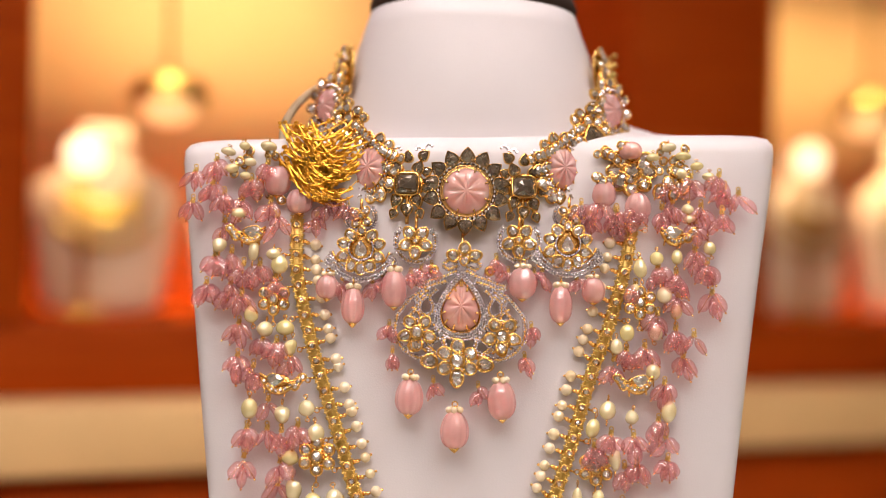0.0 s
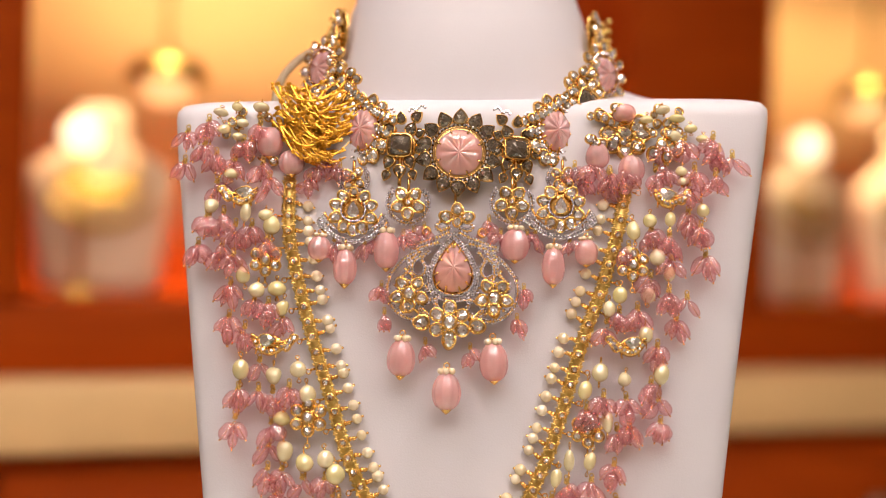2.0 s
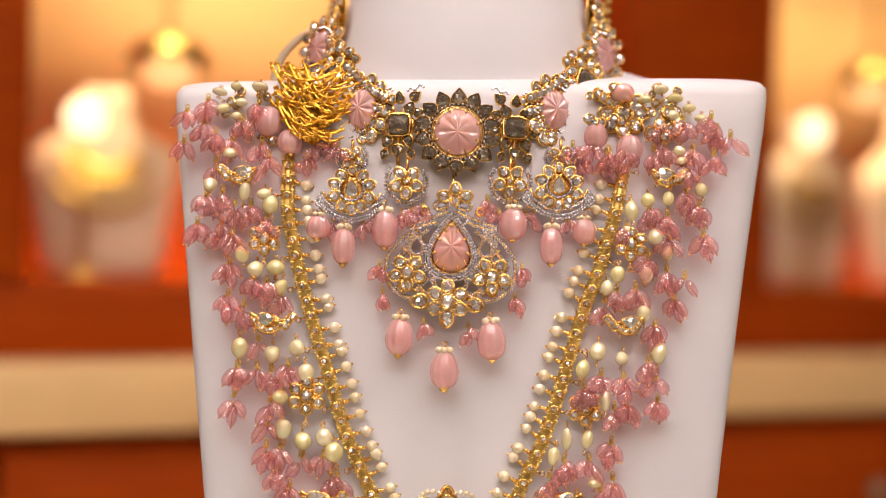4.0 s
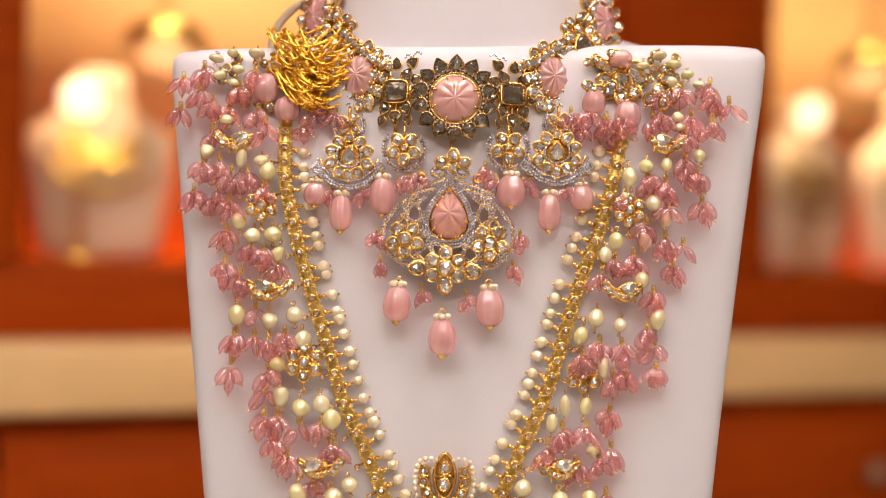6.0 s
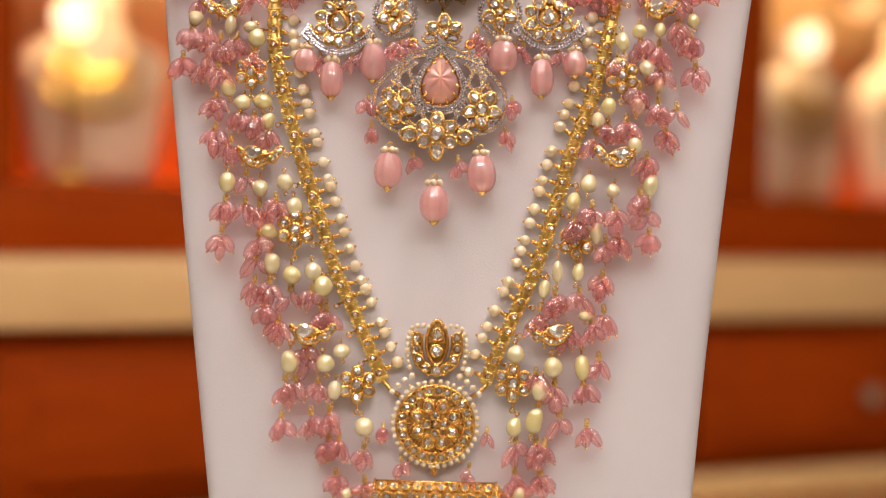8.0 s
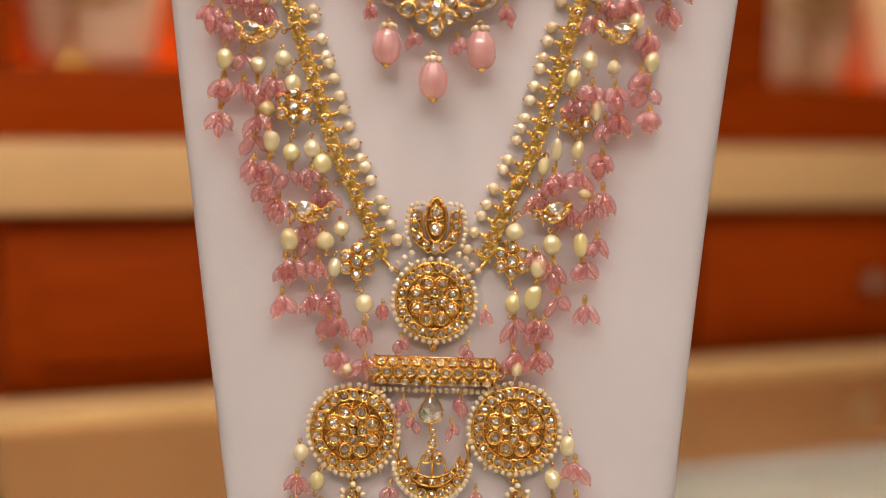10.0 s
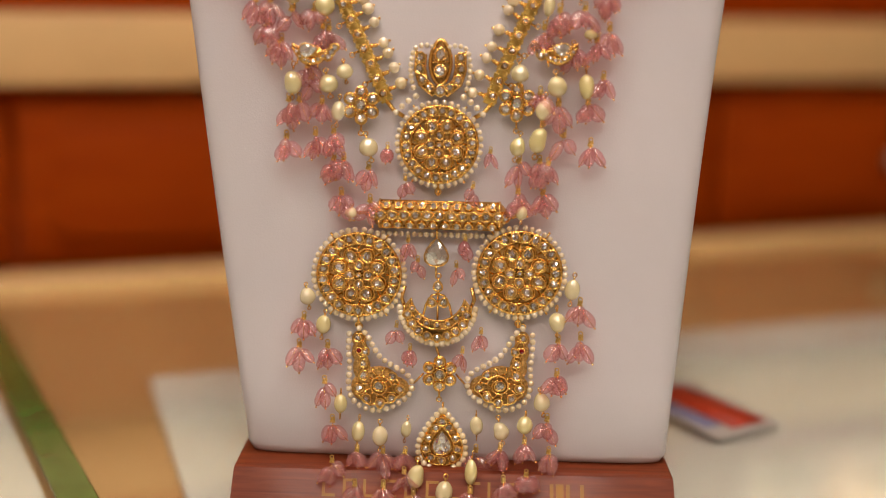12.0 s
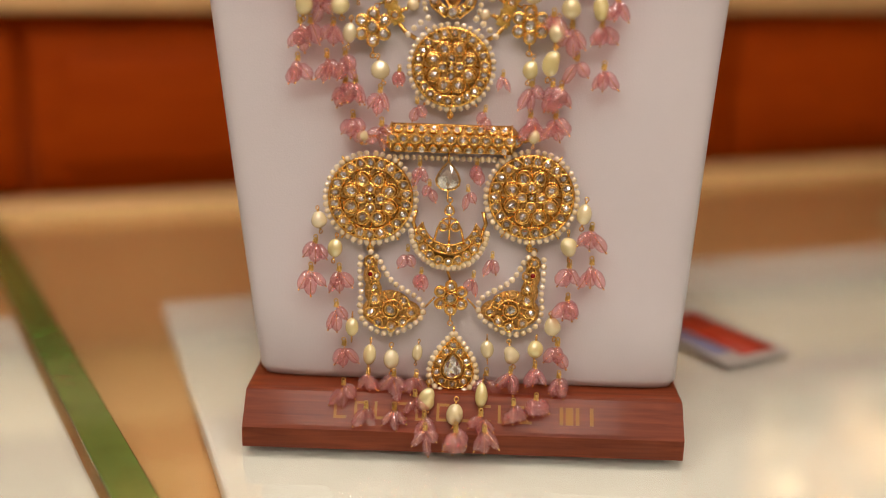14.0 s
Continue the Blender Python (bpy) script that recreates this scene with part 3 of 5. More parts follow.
part("red_patch", bm, mat("red_print", (0.50, 0.05, 0.02), 0.5), card, "red printed patch", pose(0, 0, 0, 0, 0, 14))
bm = bmesh.new()
block(bm, -0.066, -0.050, -0.01, 0.065, 0.0012, 0.0016)
part("blue_patch", bm, mat("blue_print", (0.24, 0.25, 0.42), 0.5), card, "pale blue printed patch", pose(0, 0, 0, 0, 0, 14))

# ---- the bust ----
bust = tagged(new("necklace_bust"), "white leatherette necklace bust on a mahogany plinth", "jewellery bust")
bust.matrix_world = pose(0, 0, 0)


def section(z, w, front, back, n, cx, count=112):
    """One level of the bust: half width w, rounded box to ellipse by n."""
    out, cy, b = [], (front + back) / 2, (back - front) / 2
    for i in range(count):
        t = 2 * math.pi * (i + 0.5) / count
        c, s = math.cos(t), math.sin(t)
        out.append((cx + w * math.copysign(abs(c) ** (2 / n), c), cy + b * math.copysign(abs(s) ** (2 / n), s), z))
    return out


bm = bmesh.new()
levels = [(0.0265, 0.1010, 0.006, 0.040, 9, 0.0150), (0.0280, 0.1045, 0.002, 0.044, 9, 0.0150), (0.0320, 0.1070, 0.0, 0.046, 9, 0.0150)]
for i in range(1, 13):
    k = i / 12
    waist = 0.0054 * math.sin(math.pi * k ** 1.15) ** 0.9
    levels.append((0.032 + 0.378 * k, 0.1070 + 0.0435 * k + 0.0015 * math.sin(math.pi * k) - waist / 2, 0.0, 0.046 + 0.034 * k, 9, 0.0150 - 0.0065 * k - waist / 2))
levels += [(0.426, 0.1520, 0.0, 0.081, 9, 0.0085), (0.4310, 0.1520, 0.0015, 0.081, 9, 0.0085), (0.4345, 0.1505, 0.005, 0.081, 8, 0.0085),
           (0.4365, 0.1480, 0.011, 0.080, 7, 0.0085), (0.4375, 0.1400, 0.018, 0.080, 5, 0.0080), (0.4395, 0.1200, 0.024, 0.084, 3.5, 0.0075), (0.4430, 0.1030, 0.028, 0.088, 2.6, 0.007), (0.4490, 0.0880, 0.034, 0.088, 2.2, 0.007), (0.4560, 0.0700, 0.044, 0.080, 2.0, 0.007)]


def tilted(points):
    """The shoulder line rises a little towards one side."""
    return [(x, y, z + (0.0050 + (x - 0.008) * 0.037) * min(1, max(0, (z - 0.30) / 0.13))) for x, y, z in points]


loft(bm, [tilted(section(*l)) for l in levels])
part("board", bm, LEATHER, bust, "white leatherette board", LEAN)
bm = bmesh.new()
neck = [(0.4000, 0.0780, 0.012, 0.104, 2.0, 0.007), (0.4300, 0.0770, 0.010, 0.104, 2.0, 0.007), (0.4430, 0.0755, 0.009, 0.104, 2.0, 0.007), (0.4550, 0.0730, 0.009, 0.104, 2.0, 0.0065), (0.4680, 0.0700, 0.009, 0.104, 2.0, 0.006), (0.4800, 0.0675, 0.010, 0.104, 2.0, 0.0055),
        (0.4960, 0.0640, 0.0115, 0.103, 2.0, 0.005), (0.5060, 0.0605, 0.013, 0.101, 2.0, 0.0045), (0.5165, 0.0570, 0.014, 0.100, 2.0, 0.0045)]
loft(bm, [section(*l) for l in neck])
part("neck", bm, LEATHER, bust, "white leatherette neck", LEAN)
bm = bmesh.new()
loft(bm, [section(0.5167, 0.0572, 0.0138, 0.1002, 2.0, 0.0045), section(0.5215, 0.0575, 0.0135, 0.1005, 2.0, 0.0045), section(0.5255, 0.0560, 0.015, 0.099, 2.0, 0.0045)])
part("neck_cap", bm, DARK_CAP, bust, "dark brown neck cap", LEAN)
# plinth: upright foot, sloping face, flat top
bm = bmesh.new()
prof = [(-0.0245, 0.0), (-0.0250, 0.0105), (-0.0240, 0.0120), (-0.0135, 0.0262), (-0.0115, 0.0270), (0.070, 0.0270), (0.072, 0.0255), (0.072, 0.0)]
inset = [0.0, 0.0, 0.0004, 0.0004, 0.0012, 0.0012, 0.0, 0.0]
rows = []
for side in (-1, 1):
    rows.append([(side * (0.1095 - k), y, z) for (y, z), k in zip(prof, inset)])
mid = [[(s * 0.1075, y, z) for y, z in prof] for s in (-1, 1)]
loft(bm, [rows[0], mid[0], mid[1], rows[1]])
plinth = part("plinth", bm, PLINTH_WOOD, bust, "red-brown mahogany plinth with a sloping face", pose(0.0138, 0, 0, 0, 0, 0.8), False)
# worn gilt marks on the sloping face
for i, x in enumerate((-0.0612, -0.0510, -0.0410, -0.0310, -0.0205, -0.0100, 0.0, 0.0105, 0.0205, 0.0310)):
    bm = bmesh.new()
    w = 0.0032
    block(bm, x - w, x + w, -0.0045, -0.0031, -0.0001, 0.0003)
    block(bm, x - w, x - w + 0.0014, -0.0030, 0.0045, -0.0001, 0.0003)
    if i % 2:
        block(bm, x - w + 0.0016, x + w, 0.0031, 0.0045, -0.0001, 0.0003)
    part("gilt_mark", bm, GILT, plinth, "worn gilt mark", pose(0, -0.0187, 0.0190, 53.5), False)
bm = bmesh.new()
for a, b in ((0.0480, 0.0498), (0.0560, 0.0578), (0.0510, 0.0548), (0.0630, 0.0648)):
    block(bm, a, b, -0.0045, 0.0045, -0.0001, 0.0003)
part("gilt_mark", bm, GILT, plinth, "worn gilt mark", pose(0, -0.0187, 0.0190, 53.5), False)


# ---- long necklace ----
long_n = necklace("long_necklace", "long gold necklace with pearls, diamonds and pink bead tassels")


def spline(pts, count):
    """Evenly spaced points and directions along a smooth curve through pts."""
    P = [Vector(p) for p in pts]
    P = [P[0] * 2 - P[1]] + P + [P[-1] * 2 - P[-2]]
    fine = []
    for i in range(1, len(P) - 2):
        for k in range(24):
            t = k / 24
            a, b, c, d = P[i - 1:i + 3]
            fine.append(0.5 * (2 * b + (c - a) * t + (2 * a - 5 * b + 4 * c - d) * t * t + (3 * b - a - 3 * c + d) * t ** 3))
    fine.append(P[-2])
    run = [0.0]
    for a, b in zip(fine, fine[1:]):
        run.append(run[-1] + (b - a).length)
    out, j = [], 0
    for i in range(count):
        s = run[-1] * i / (count - 1)
        while j < len(fine) - 2 and run[j + 1] <= s + 1e-9:
            j += 1
        f = (s - run[j]) / max(run[j + 1] - run[j], 1e-9)
        out.append((fine[j].lerp(fine[j + 1], f), (fine[j + 1] - fine[j]).normalized()))
    return out


# one link: a square box with flared rims and ribbed collars above and below
bm = bmesh.new()
block(bm, -0.0027, 0.0027, -0.0016, 0.0016, -0.0025, 0.0025, 0, 0.0007)
hoop(bm, (0, -0.0016, 0), 0.0021, 0.00045, 0, 16)
for s in (1, -1):
    block(bm, -0.0033, 0.0033, -0.0021, 0.0021, s * 0.0027 - 0.00035, s * 0.0027 + 0.00035, 0, 0.0003)
    for q, w in ((0.0034, 0.0022), (0.0040, 0.0026)):
        tube(bm, [(-w, -0.0004, s * q), (w, -0.0004, s * q)], 0.0006, 8)
    for x in (-0.0024, 0.0024):
        ball(bm, (x, -0.0014, s * 0.0018), 0.0007, 0, 7, 5)
for v in bm.verts:
    v.co.x *= 1.12
LINK = finish("link", bm, YELLOW_GOLD, False)
# the stalk on which a link's pearl sits
bm = bmesh.new()
tube(bm, [(0.003, 0, 0), (0.0046, 0, 0), (0.0050, 0, 0), (0.0062, 0, 0), (0.0066, 0, 0), (0.0125, 0, 0)], 0.0005, 7, 0, False, [0.0009, 0.0006, 0.0011, 0.0011, 0.0005, 0.00035])
ball(bm, (0.0128, 0, 0), 0.0007, 0, 8, 6)
ball(bm, (0.0040, 0, 0.0004), 0.0012, 0, 8, 6)
STALK = finish("stalk", bm, GOLD)
bm = bmesh.new()
ball(bm, (0, 0, 0), (0.0029, 0.0028, 0.0029), 0, 14, 10)
LINK_PEARL = finish("pearl", bm, SEED_PEARL)
bm = bmesh.new()
tube(bm, [(-0.003, 0, 0), (-0.0055, -0.0003, 0.0002)], 0.0006, 6)
hoop(bm, (-0.0066, -0.0003, -0.0003), 0.0012, 0.00035, 0, 10)
SIDE_LOOP = finish("side_loop", bm, GOLD)
LEFT_LINE = [(-0.0822, 0.002, 0.400), (-0.0810, -0.003, 0.371), (-0.0780, -0.003, 0.356), (-0.0740, -0.003, 0.340), (-0.0670, -0.003, 0.317), (-0.0560, -0.003, 0.285), (-0.0480, -0.003, 0.261), (-0.0370, -0.003, 0.238), (-0.0245, -0.003, 0.211)]
RIGHT_LINE = [(0.0872, 0.002, 0.403), (0.0820, -0.003, 0.375), (0.0780, -0.003, 0.359), (0.0740, -0.003, 0.344), (0.0660, -0.003, 0.321), (0.0570, -0.003, 0.287), (0.0490, -0.003, 0.261), (0.0390, -0.003, 0.238), (0.0280, -0.003, 0.211)]
for side, line in ((1, LEFT_LINE), (-1, RIGHT_LINE)):
    for i, (p, d) in enumerate(spline(line, 27)):
        tilt = math.degrees(math.atan2(d.x, -d.z))
        link = put("link", LINK, long_n, pose(*p, 0, -tilt, 0))
        gem(ROUND_S, link, 0, 0, -0.0014, RNG.uniform(0, 360), 1.0)
        a = RNG.uniform(-12, 16)
        turn = pose(0, 0, 0, 0, side * a - (0 if side > 0 else 180), 0)
        put("stalk", STALK, link, turn)
        put("pearl", LINK_PEARL, link, turn @ pose(0.0097, 0, 0) @ Matrix.Scale(RNG.uniform(0.88, 1.06), 4))
        if i % 2:
            put("side_loop", SIDE_LOOP, link, pose(0, 0, 0, 0, 0 if side > 0 else 180, 0))
    bm = bmesh.new()
    tube(bm, [tuple(p) for p, d in spline(line, 60)], 0.0024, 10)
    part("chain", bm, YELLOW_GOLD, long_n)

# bead tassels, row by row down each side: x, z in millimetres, beads
SHOULDER_LEFT = [(-133, 418, 3), (-123, 424, 4), (-124, 412, 4), (-134, 403, 3), (-112, 433, 3), (-100, 430, 3), (-105, 414, 4), (-118, 407, 4), (-109, 404, 4), (-95, 403, 3), (-97, 423, 3)]
UPPER_LEFT = [(-121, 376, 4), (-113, 378, 4), (-107, 372, 3), (-125, 362, 5), (-113, 362, 4), (-107, 357, 4), (-99, 372, 4), (-91, 366, 5), (-117, 393, 3), (-91, 396, 3), (-108, 343, 5), (-96, 336, 4), (-89, 334, 4), (-82, 328, 3), (-108, 327, 5), (-100, 322, 4)]
MIDDLE_LEFT = [(-92, 306, 2), (-102, 292, 5), (-92, 292, 3), (-85, 291, 3), (-77, 294, 4), (-103, 278, 3), (-85, 276, 3), (-86, 265, 2), (-86, 254, 4), (-79, 254, 3), (-81, 242, 3), (-74, 235, 4), (-69, 250, 2), (-58, 250, 3), (-54, 242, 5), (-51, 241, 3), (-61, 223, 3)]
LOWER_LEFT = [(-70, 207, 4), (-65, 207, 2), (-54, 206, 3), (-59, 218, 2), (-71, 189, 3), (-57, 191, 4), (-48, 192, 4), (-48, 179, 4), (-43, 179, 4), (-31, 175, 3), (-44, 162, 4), (-30, 159, 3)]
SHOULDER_RIGHT = [(77, 404, 4), (100, 406, 4), (105, 409, 4), (114, 422, 3), (128, 423, 3), (131, 417, 4), (138, 414, 2), (119, 431, 3), (113, 440, 3), (102, 419, 3), (69, 408, 3), (85, 405, 4)]
UPPER_RIGHT = [(119, 407, 4), (129, 404, 3), (116, 399, 3), (116, 385, 4), (122, 378, 5), (98, 376, 5), (107, 373, 5), (125, 364, 4), (108, 362, 3), (87, 367, 5), (98, 353, 4), (107, 346, 6), (116, 343, 2), (111, 332, 4), (83, 335, 5), (77, 330, 3), (92, 337, 4), (102, 319, 4)]
MIDDLE_RIGHT = [(99, 301, 4), (103, 293, 2), (76, 294, 4), (87, 293, 4), (68, 288, 7), (104, 282, 4), (89, 280, 4), (83, 278, 3), (59, 252, 6), (71, 253, 3), (82, 261, 5), (83, 244, 3), (77, 238, 4), (66, 235, 4), (52, 244, 3), (81, 221, 3)]
LOWER_RIGHT = [(60, 208, 3), (74, 209, 3), (51, 213, 3), (63, 193, 2), (76, 189, 3), (42, 180, 3), (52, 180, 5), (56, 179, 4), (42, 165, 4), (54, 165, 4)]
PENDANT_SIDES = [(-62, 100, 3), (-64, 86, 3), (-50, 86, 4), (-51, 68, 3), (-47, 48, 3), (74, 111, 3), (75, 94, 3), (64, 92, 3), (64, 75, 4), (60, 52, 3), (25, 35, 2)]
PENDANT_INNER = [(-11, 140, 3), (-6, 130, 2), (17, 141, 3), (13, 128, 2), (-16, 97, 2), (-9, 86, 3), (26, 95, 2), (17, 85, 2), (-22, 185, 3), (-13, 170, 2), (28, 184, 2), (20, 167, 2)]
for rows, depth, size in ((SHOULDER_LEFT, -0.004, 1.0), (UPPER_LEFT, -0.006, 1.0), (MIDDLE_LEFT, -0.006, 1.0), (LOWER_LEFT, -0.006, 1.0), (SHOULDER_RIGHT, -0.004, 1.0), (UPPER_RIGHT, -0.006, 1.0),
                          (MIDDLE_RIGHT, -0.006, 1.0), (LOWER_RIGHT, -0.006, 1.0), (PENDANT_SIDES, -0.006, 1.0), (PENDANT_INNER, -0.005, 0.78)):
    for x, z, count in rows:
        tassel(long_n, x, z, count, depth - RNG.random() * 0.002 + (0.012 if z > 428 else 0), size, 20 if size < 0.9 else 33)
# the lowest tassels hang over the sloping face of the plinth: x, z, y, beads
for x, z, y, count in [(-46, 30, -14, 3), (-34, 35, -11, 3), (-34, 20, -19, 4), (-21, 35, -12, 4), (-20, 20, -19, 4), (-10, 35, -12, 3), (-10, 26, -16, 3), (-5, 17, -21, 4), (-4, 4, -28, 3), (11, 10, -25, 4), (11, 1, -29, 3),
                       (23, 19, -21, 4), (25, 5, -27, 3), (37, 38, -10, 4), (39, 24, -18, 4), (49, 41, -9, 3), (50, 27, -17, 5), (61, 37, -11, 4)]:
    tassel(long_n, x, max(z, 13 if y < -24 else z), count, y / 1000 - 0.002, 0.92, 34)

# pearls: x, z, width, height in millimetres
PEARLS_SHOULDER = [(-115, 420, 7.0, 4.9), (-108, 416, 5.4, 4.3), (-117, 428, 7.0, 4.2), (-106, 423, 5.4, 4.3), (-97, 431, 8.1, 4.9), (-109, 431, 5.4, 4.3), (103, 436, 7.0, 4.3), (110, 432, 7.0, 4.3), (117, 427, 5.9, 4.3), (95, 431, 5.9, 4.2), (109, 423, 6.5, 5.4), (123, 422, 5.9, 4.3)]
PEARLS_LEFT = [(-110, 397, 7.0, 5.4), (-119, 381, 7.0, 7.0), (-102, 378, 5.4, 9.7), (-92, 377, 7.0, 5.9), (-89, 372, 7.6, 9.7), (-102, 347, 6.5, 8.6), (-95, 340, 7.6, 7.6), (-85, 341, 8.6, 7.6), (-82, 332, 5.9, 8.1), (-101, 301, 7.6, 10.3), (-85, 299, 7.3, 8.6)]
PEARLS_LEFT_LOW = [(-73, 302, 7.3, 8.1), (-68, 290, 7.6, 9.2), (-80, 278, 7.6, 7.6), (-78, 263, 7.6, 10.3), (-68, 257, 8.1, 9.2), (-58, 259, 7.6, 9.2), (-53, 252, 8.1, 10.3), (-68, 216, 8.1, 11.3), (-51, 215, 8.4, 8.9), (-43, 221, 7.3, 7.3), (-46, 202, 5.9, 9.7), (-31, 185, 8.1, 9.2), (-39, 153, 5.4, 5.4)]
PEARLS_RIGHT = [(112, 405, 5.4, 4.9), (113, 400, 5.9, 4.2), (123, 386, 5.4, 7.0), (97, 380, 6.5, 7.0), (107, 381, 4.9, 7.6), (89, 375, 5.9, 9.7), (101, 362, 7.6, 8.6), (87, 365, 4.3, 4.3), (107, 354, 5.9, 8.1), (83, 343, 6.5, 8.6), (78, 336, 5.9, 8.1), (97, 344, 5.9, 8.1), (96, 324, 7.0, 8.6), (104, 305, 7.0, 10.8)]
PEARLS_RIGHT_LOW = [(74, 305, 7.6, 9.2), (67, 296, 6.5, 9.7), (86, 302, 5.9, 7.0), (78, 282, 5.4, 10.8), (60, 262, 4.9, 10.8), (70, 262, 5.4, 9.2), (54, 254, 5.4, 9.2), (41, 222, 7.6, 8.6), (59, 216, 8.6, 10.3), (73, 217, 7.0, 11.9), (74, 241, 5.9, 4.9), (53, 205, 7.0, 10.3), (41, 187, 6.5, 9.2), (51, 191, 7.6, 12.4), (44, 155, 5.4, 7.0)]
PEARLS_PENDANT = [(-60, 111, 7.3, 8.6), (-52, 97, 7.0, 9.7), (70, 118, 6.5, 10.3), (63, 102, 7.6, 9.7), (-43, 57, 6.5, 9.7), (-34, 43, 6.5, 10.8), (-23, 41, 7.0, 10.3), (-10, 45, 4.9, 8.6), (57, 61, 7.6, 9.7), (49, 49, 7.6, 9.2), (37, 46, 7.0, 9.2), (25, 48, 6.5, 9.7)]
for rows, depth in ((PEARLS_SHOULDER, -0.005), (PEARLS_LEFT, -0.008), (PEARLS_LEFT_LOW, -0.008), (PEARLS_RIGHT, -0.008), (PEARLS_RIGHT_LOW, -0.008), (PEARLS_PENDANT, -0.008)):
    for x, z, w, h in rows:
        pearl(long_n, x, z, w, h, depth)
for x, z, w, h, y in [(-4, 25, 7.6, 11.9, -0.018), (23, 27, 5.9, 12.4, -0.017), (10, 18, 7.6, 11.3, -0.022)]:
    pearl(long_n, x, z, w, h, y)


# small gold motifs in the fringe
def flower_motif(parent, x, z, y, r, count=6, kit=None):
    bm = bmesh.new()
    for i in range(count):
        a = 2 * math.pi * i / count
        hoop(bm, (r * 0.66 * math.sin(a), -0.0006, r * 0.66 * math.cos(a)), r * 0.30, 0.0005, 0, 12)
    ball(bm, (0, 0, 0), (r * 0.45, 0.0012, r * 0.45), 0, 12, 6)
    tube(bm, [(0, 0, -r), (0, 0, -r - 0.003)], 0.0005, 6)
    hoop(bm, (0, 0, -r - 0.004), 0.0012, 0.00035, 0, 10)
    ob = part("flower_motif", bm, GOLD, parent, "gold flower set with uncut diamonds", pose(x, y, z))
    petals(kit or ROUND_M, ob, 0, 0, -0.0008, r * 0.66, count, 0, r / 0.0098)
    gem(ROUND_M, ob, 0, 0, -0.0014, 0, 1.15 * r / 0.0098)
    return ob


def crescent_motif(parent, x, z, y, w, flip=1):
    """A small bird-like boat of gold with a pear stone and a jewelled rim."""
    bm = bmesh.new()
    pts = [(w * (-0.5 + i / 12), 0.0, -w * 0.30 * math.sin(math.pi * i / 12)) for i in range(13)]
    tube(bm, pts, 0.001, 8, 0, False, [0.0006 + 0.0018 * math.sin(math.pi * i / 12) for i in range(13)])
    tube(bm, [(px, -0.0012, pz * 0.45 + 0.0012) for px, py, pz in pts], 0.0007, 6)
    ball(bm, (0, 0.0004, -w * 0.07), (w * 0.36, 0.0016, w * 0.2), 0, 16, 8)
    for s in (-0.30, 0.22):
        tube(bm, [(s * w, 0, -w * 0.25), (s * w, 0, -w * 0.25 - 0.0035)], 0.0005, 6)
    ob = part("bird_motif", bm, GOLD, parent, "gold bird-shaped motif set with diamonds", pose(x, y, z, 0, 8 * flip, 0))
    gem(PEAR_L, ob, -0.001 * flip, -w * 0.03, -0.0016, 70 * flip, 0.78)
    for i in range(1, 8):
        t = i / 8
        gem(ROUND_S, ob, w * (-0.45 + 0.9 * t), -w * 0.30 * math.sin(math.pi * t), -0.0020, 0, 0.62)
    for a, b in ((0.52, 0.02), (0.60, 0.14), (0.46, -0.12)):
        gem(PEAR_S, ob, flip * w * a, w * b, -0.0008, flip * 60, 0.85)
    return ob


crescent_motif(long_n, -0.087, 0.316, -0.010, 0.019, 1)
crescent_motif(long_n, -0.059, 0.231, -0.010, 0.019, 1)
crescent_motif(long_n, -0.104, 0.388, -0.008, 0.016, -1)
crescent_motif(long_n, 0.088, 0.320, -0.010, 0.016, -1)
crescent_motif(long_n, 0.059, 0.234, -0.008, 0.019, -1)
crescent_motif(long_n, 0.106, 0.393, -0.008, 0.015, 1)
flower_motif(long_n, -0.067, 0.279, -0.009, 0.0098)
flower_motif(long_n, -0.035, 0.205, -0.006, 0.0095)
flower_motif(long_n, 0.040, 0.208, -0.006, 0.0095)
flower_motif(long_n, 0.069, 0.277, -0.006, 0.0090)
flower_motif(long_n, -0.091, 0.355, -0.008, 0.0085)
flower_motif(long_n, 0.089, 0.358, -0.008, 0.0085)


# ---- pendants of the long necklace ----
def pearl_run(parent, pts, count, size=1.0):
    for p, d in spline(pts, count):
        put("seed_pearl", SEED, parent, pose(*p) @ Matrix.Scale(size * RNG.uniform(0.9, 1.06), 4))


def arc(x, z, r, a0, a1, y=-0.001, steps=24, kx=1.0):
    return [(x + kx * r * math.sin(radians(a0 + (a1 - a0) * i / steps)), y, z + r * math.cos(radians(a0 + (a1 - a0) * i / steps))) for i in range(steps + 1)]


FILIGREE = mat("filigree_ground", (0.74, 0.45, 0.16), 0.33, 1.0, bump=1.0, bump_scale=1400, noise_scale=900, noise_amount=0.5)


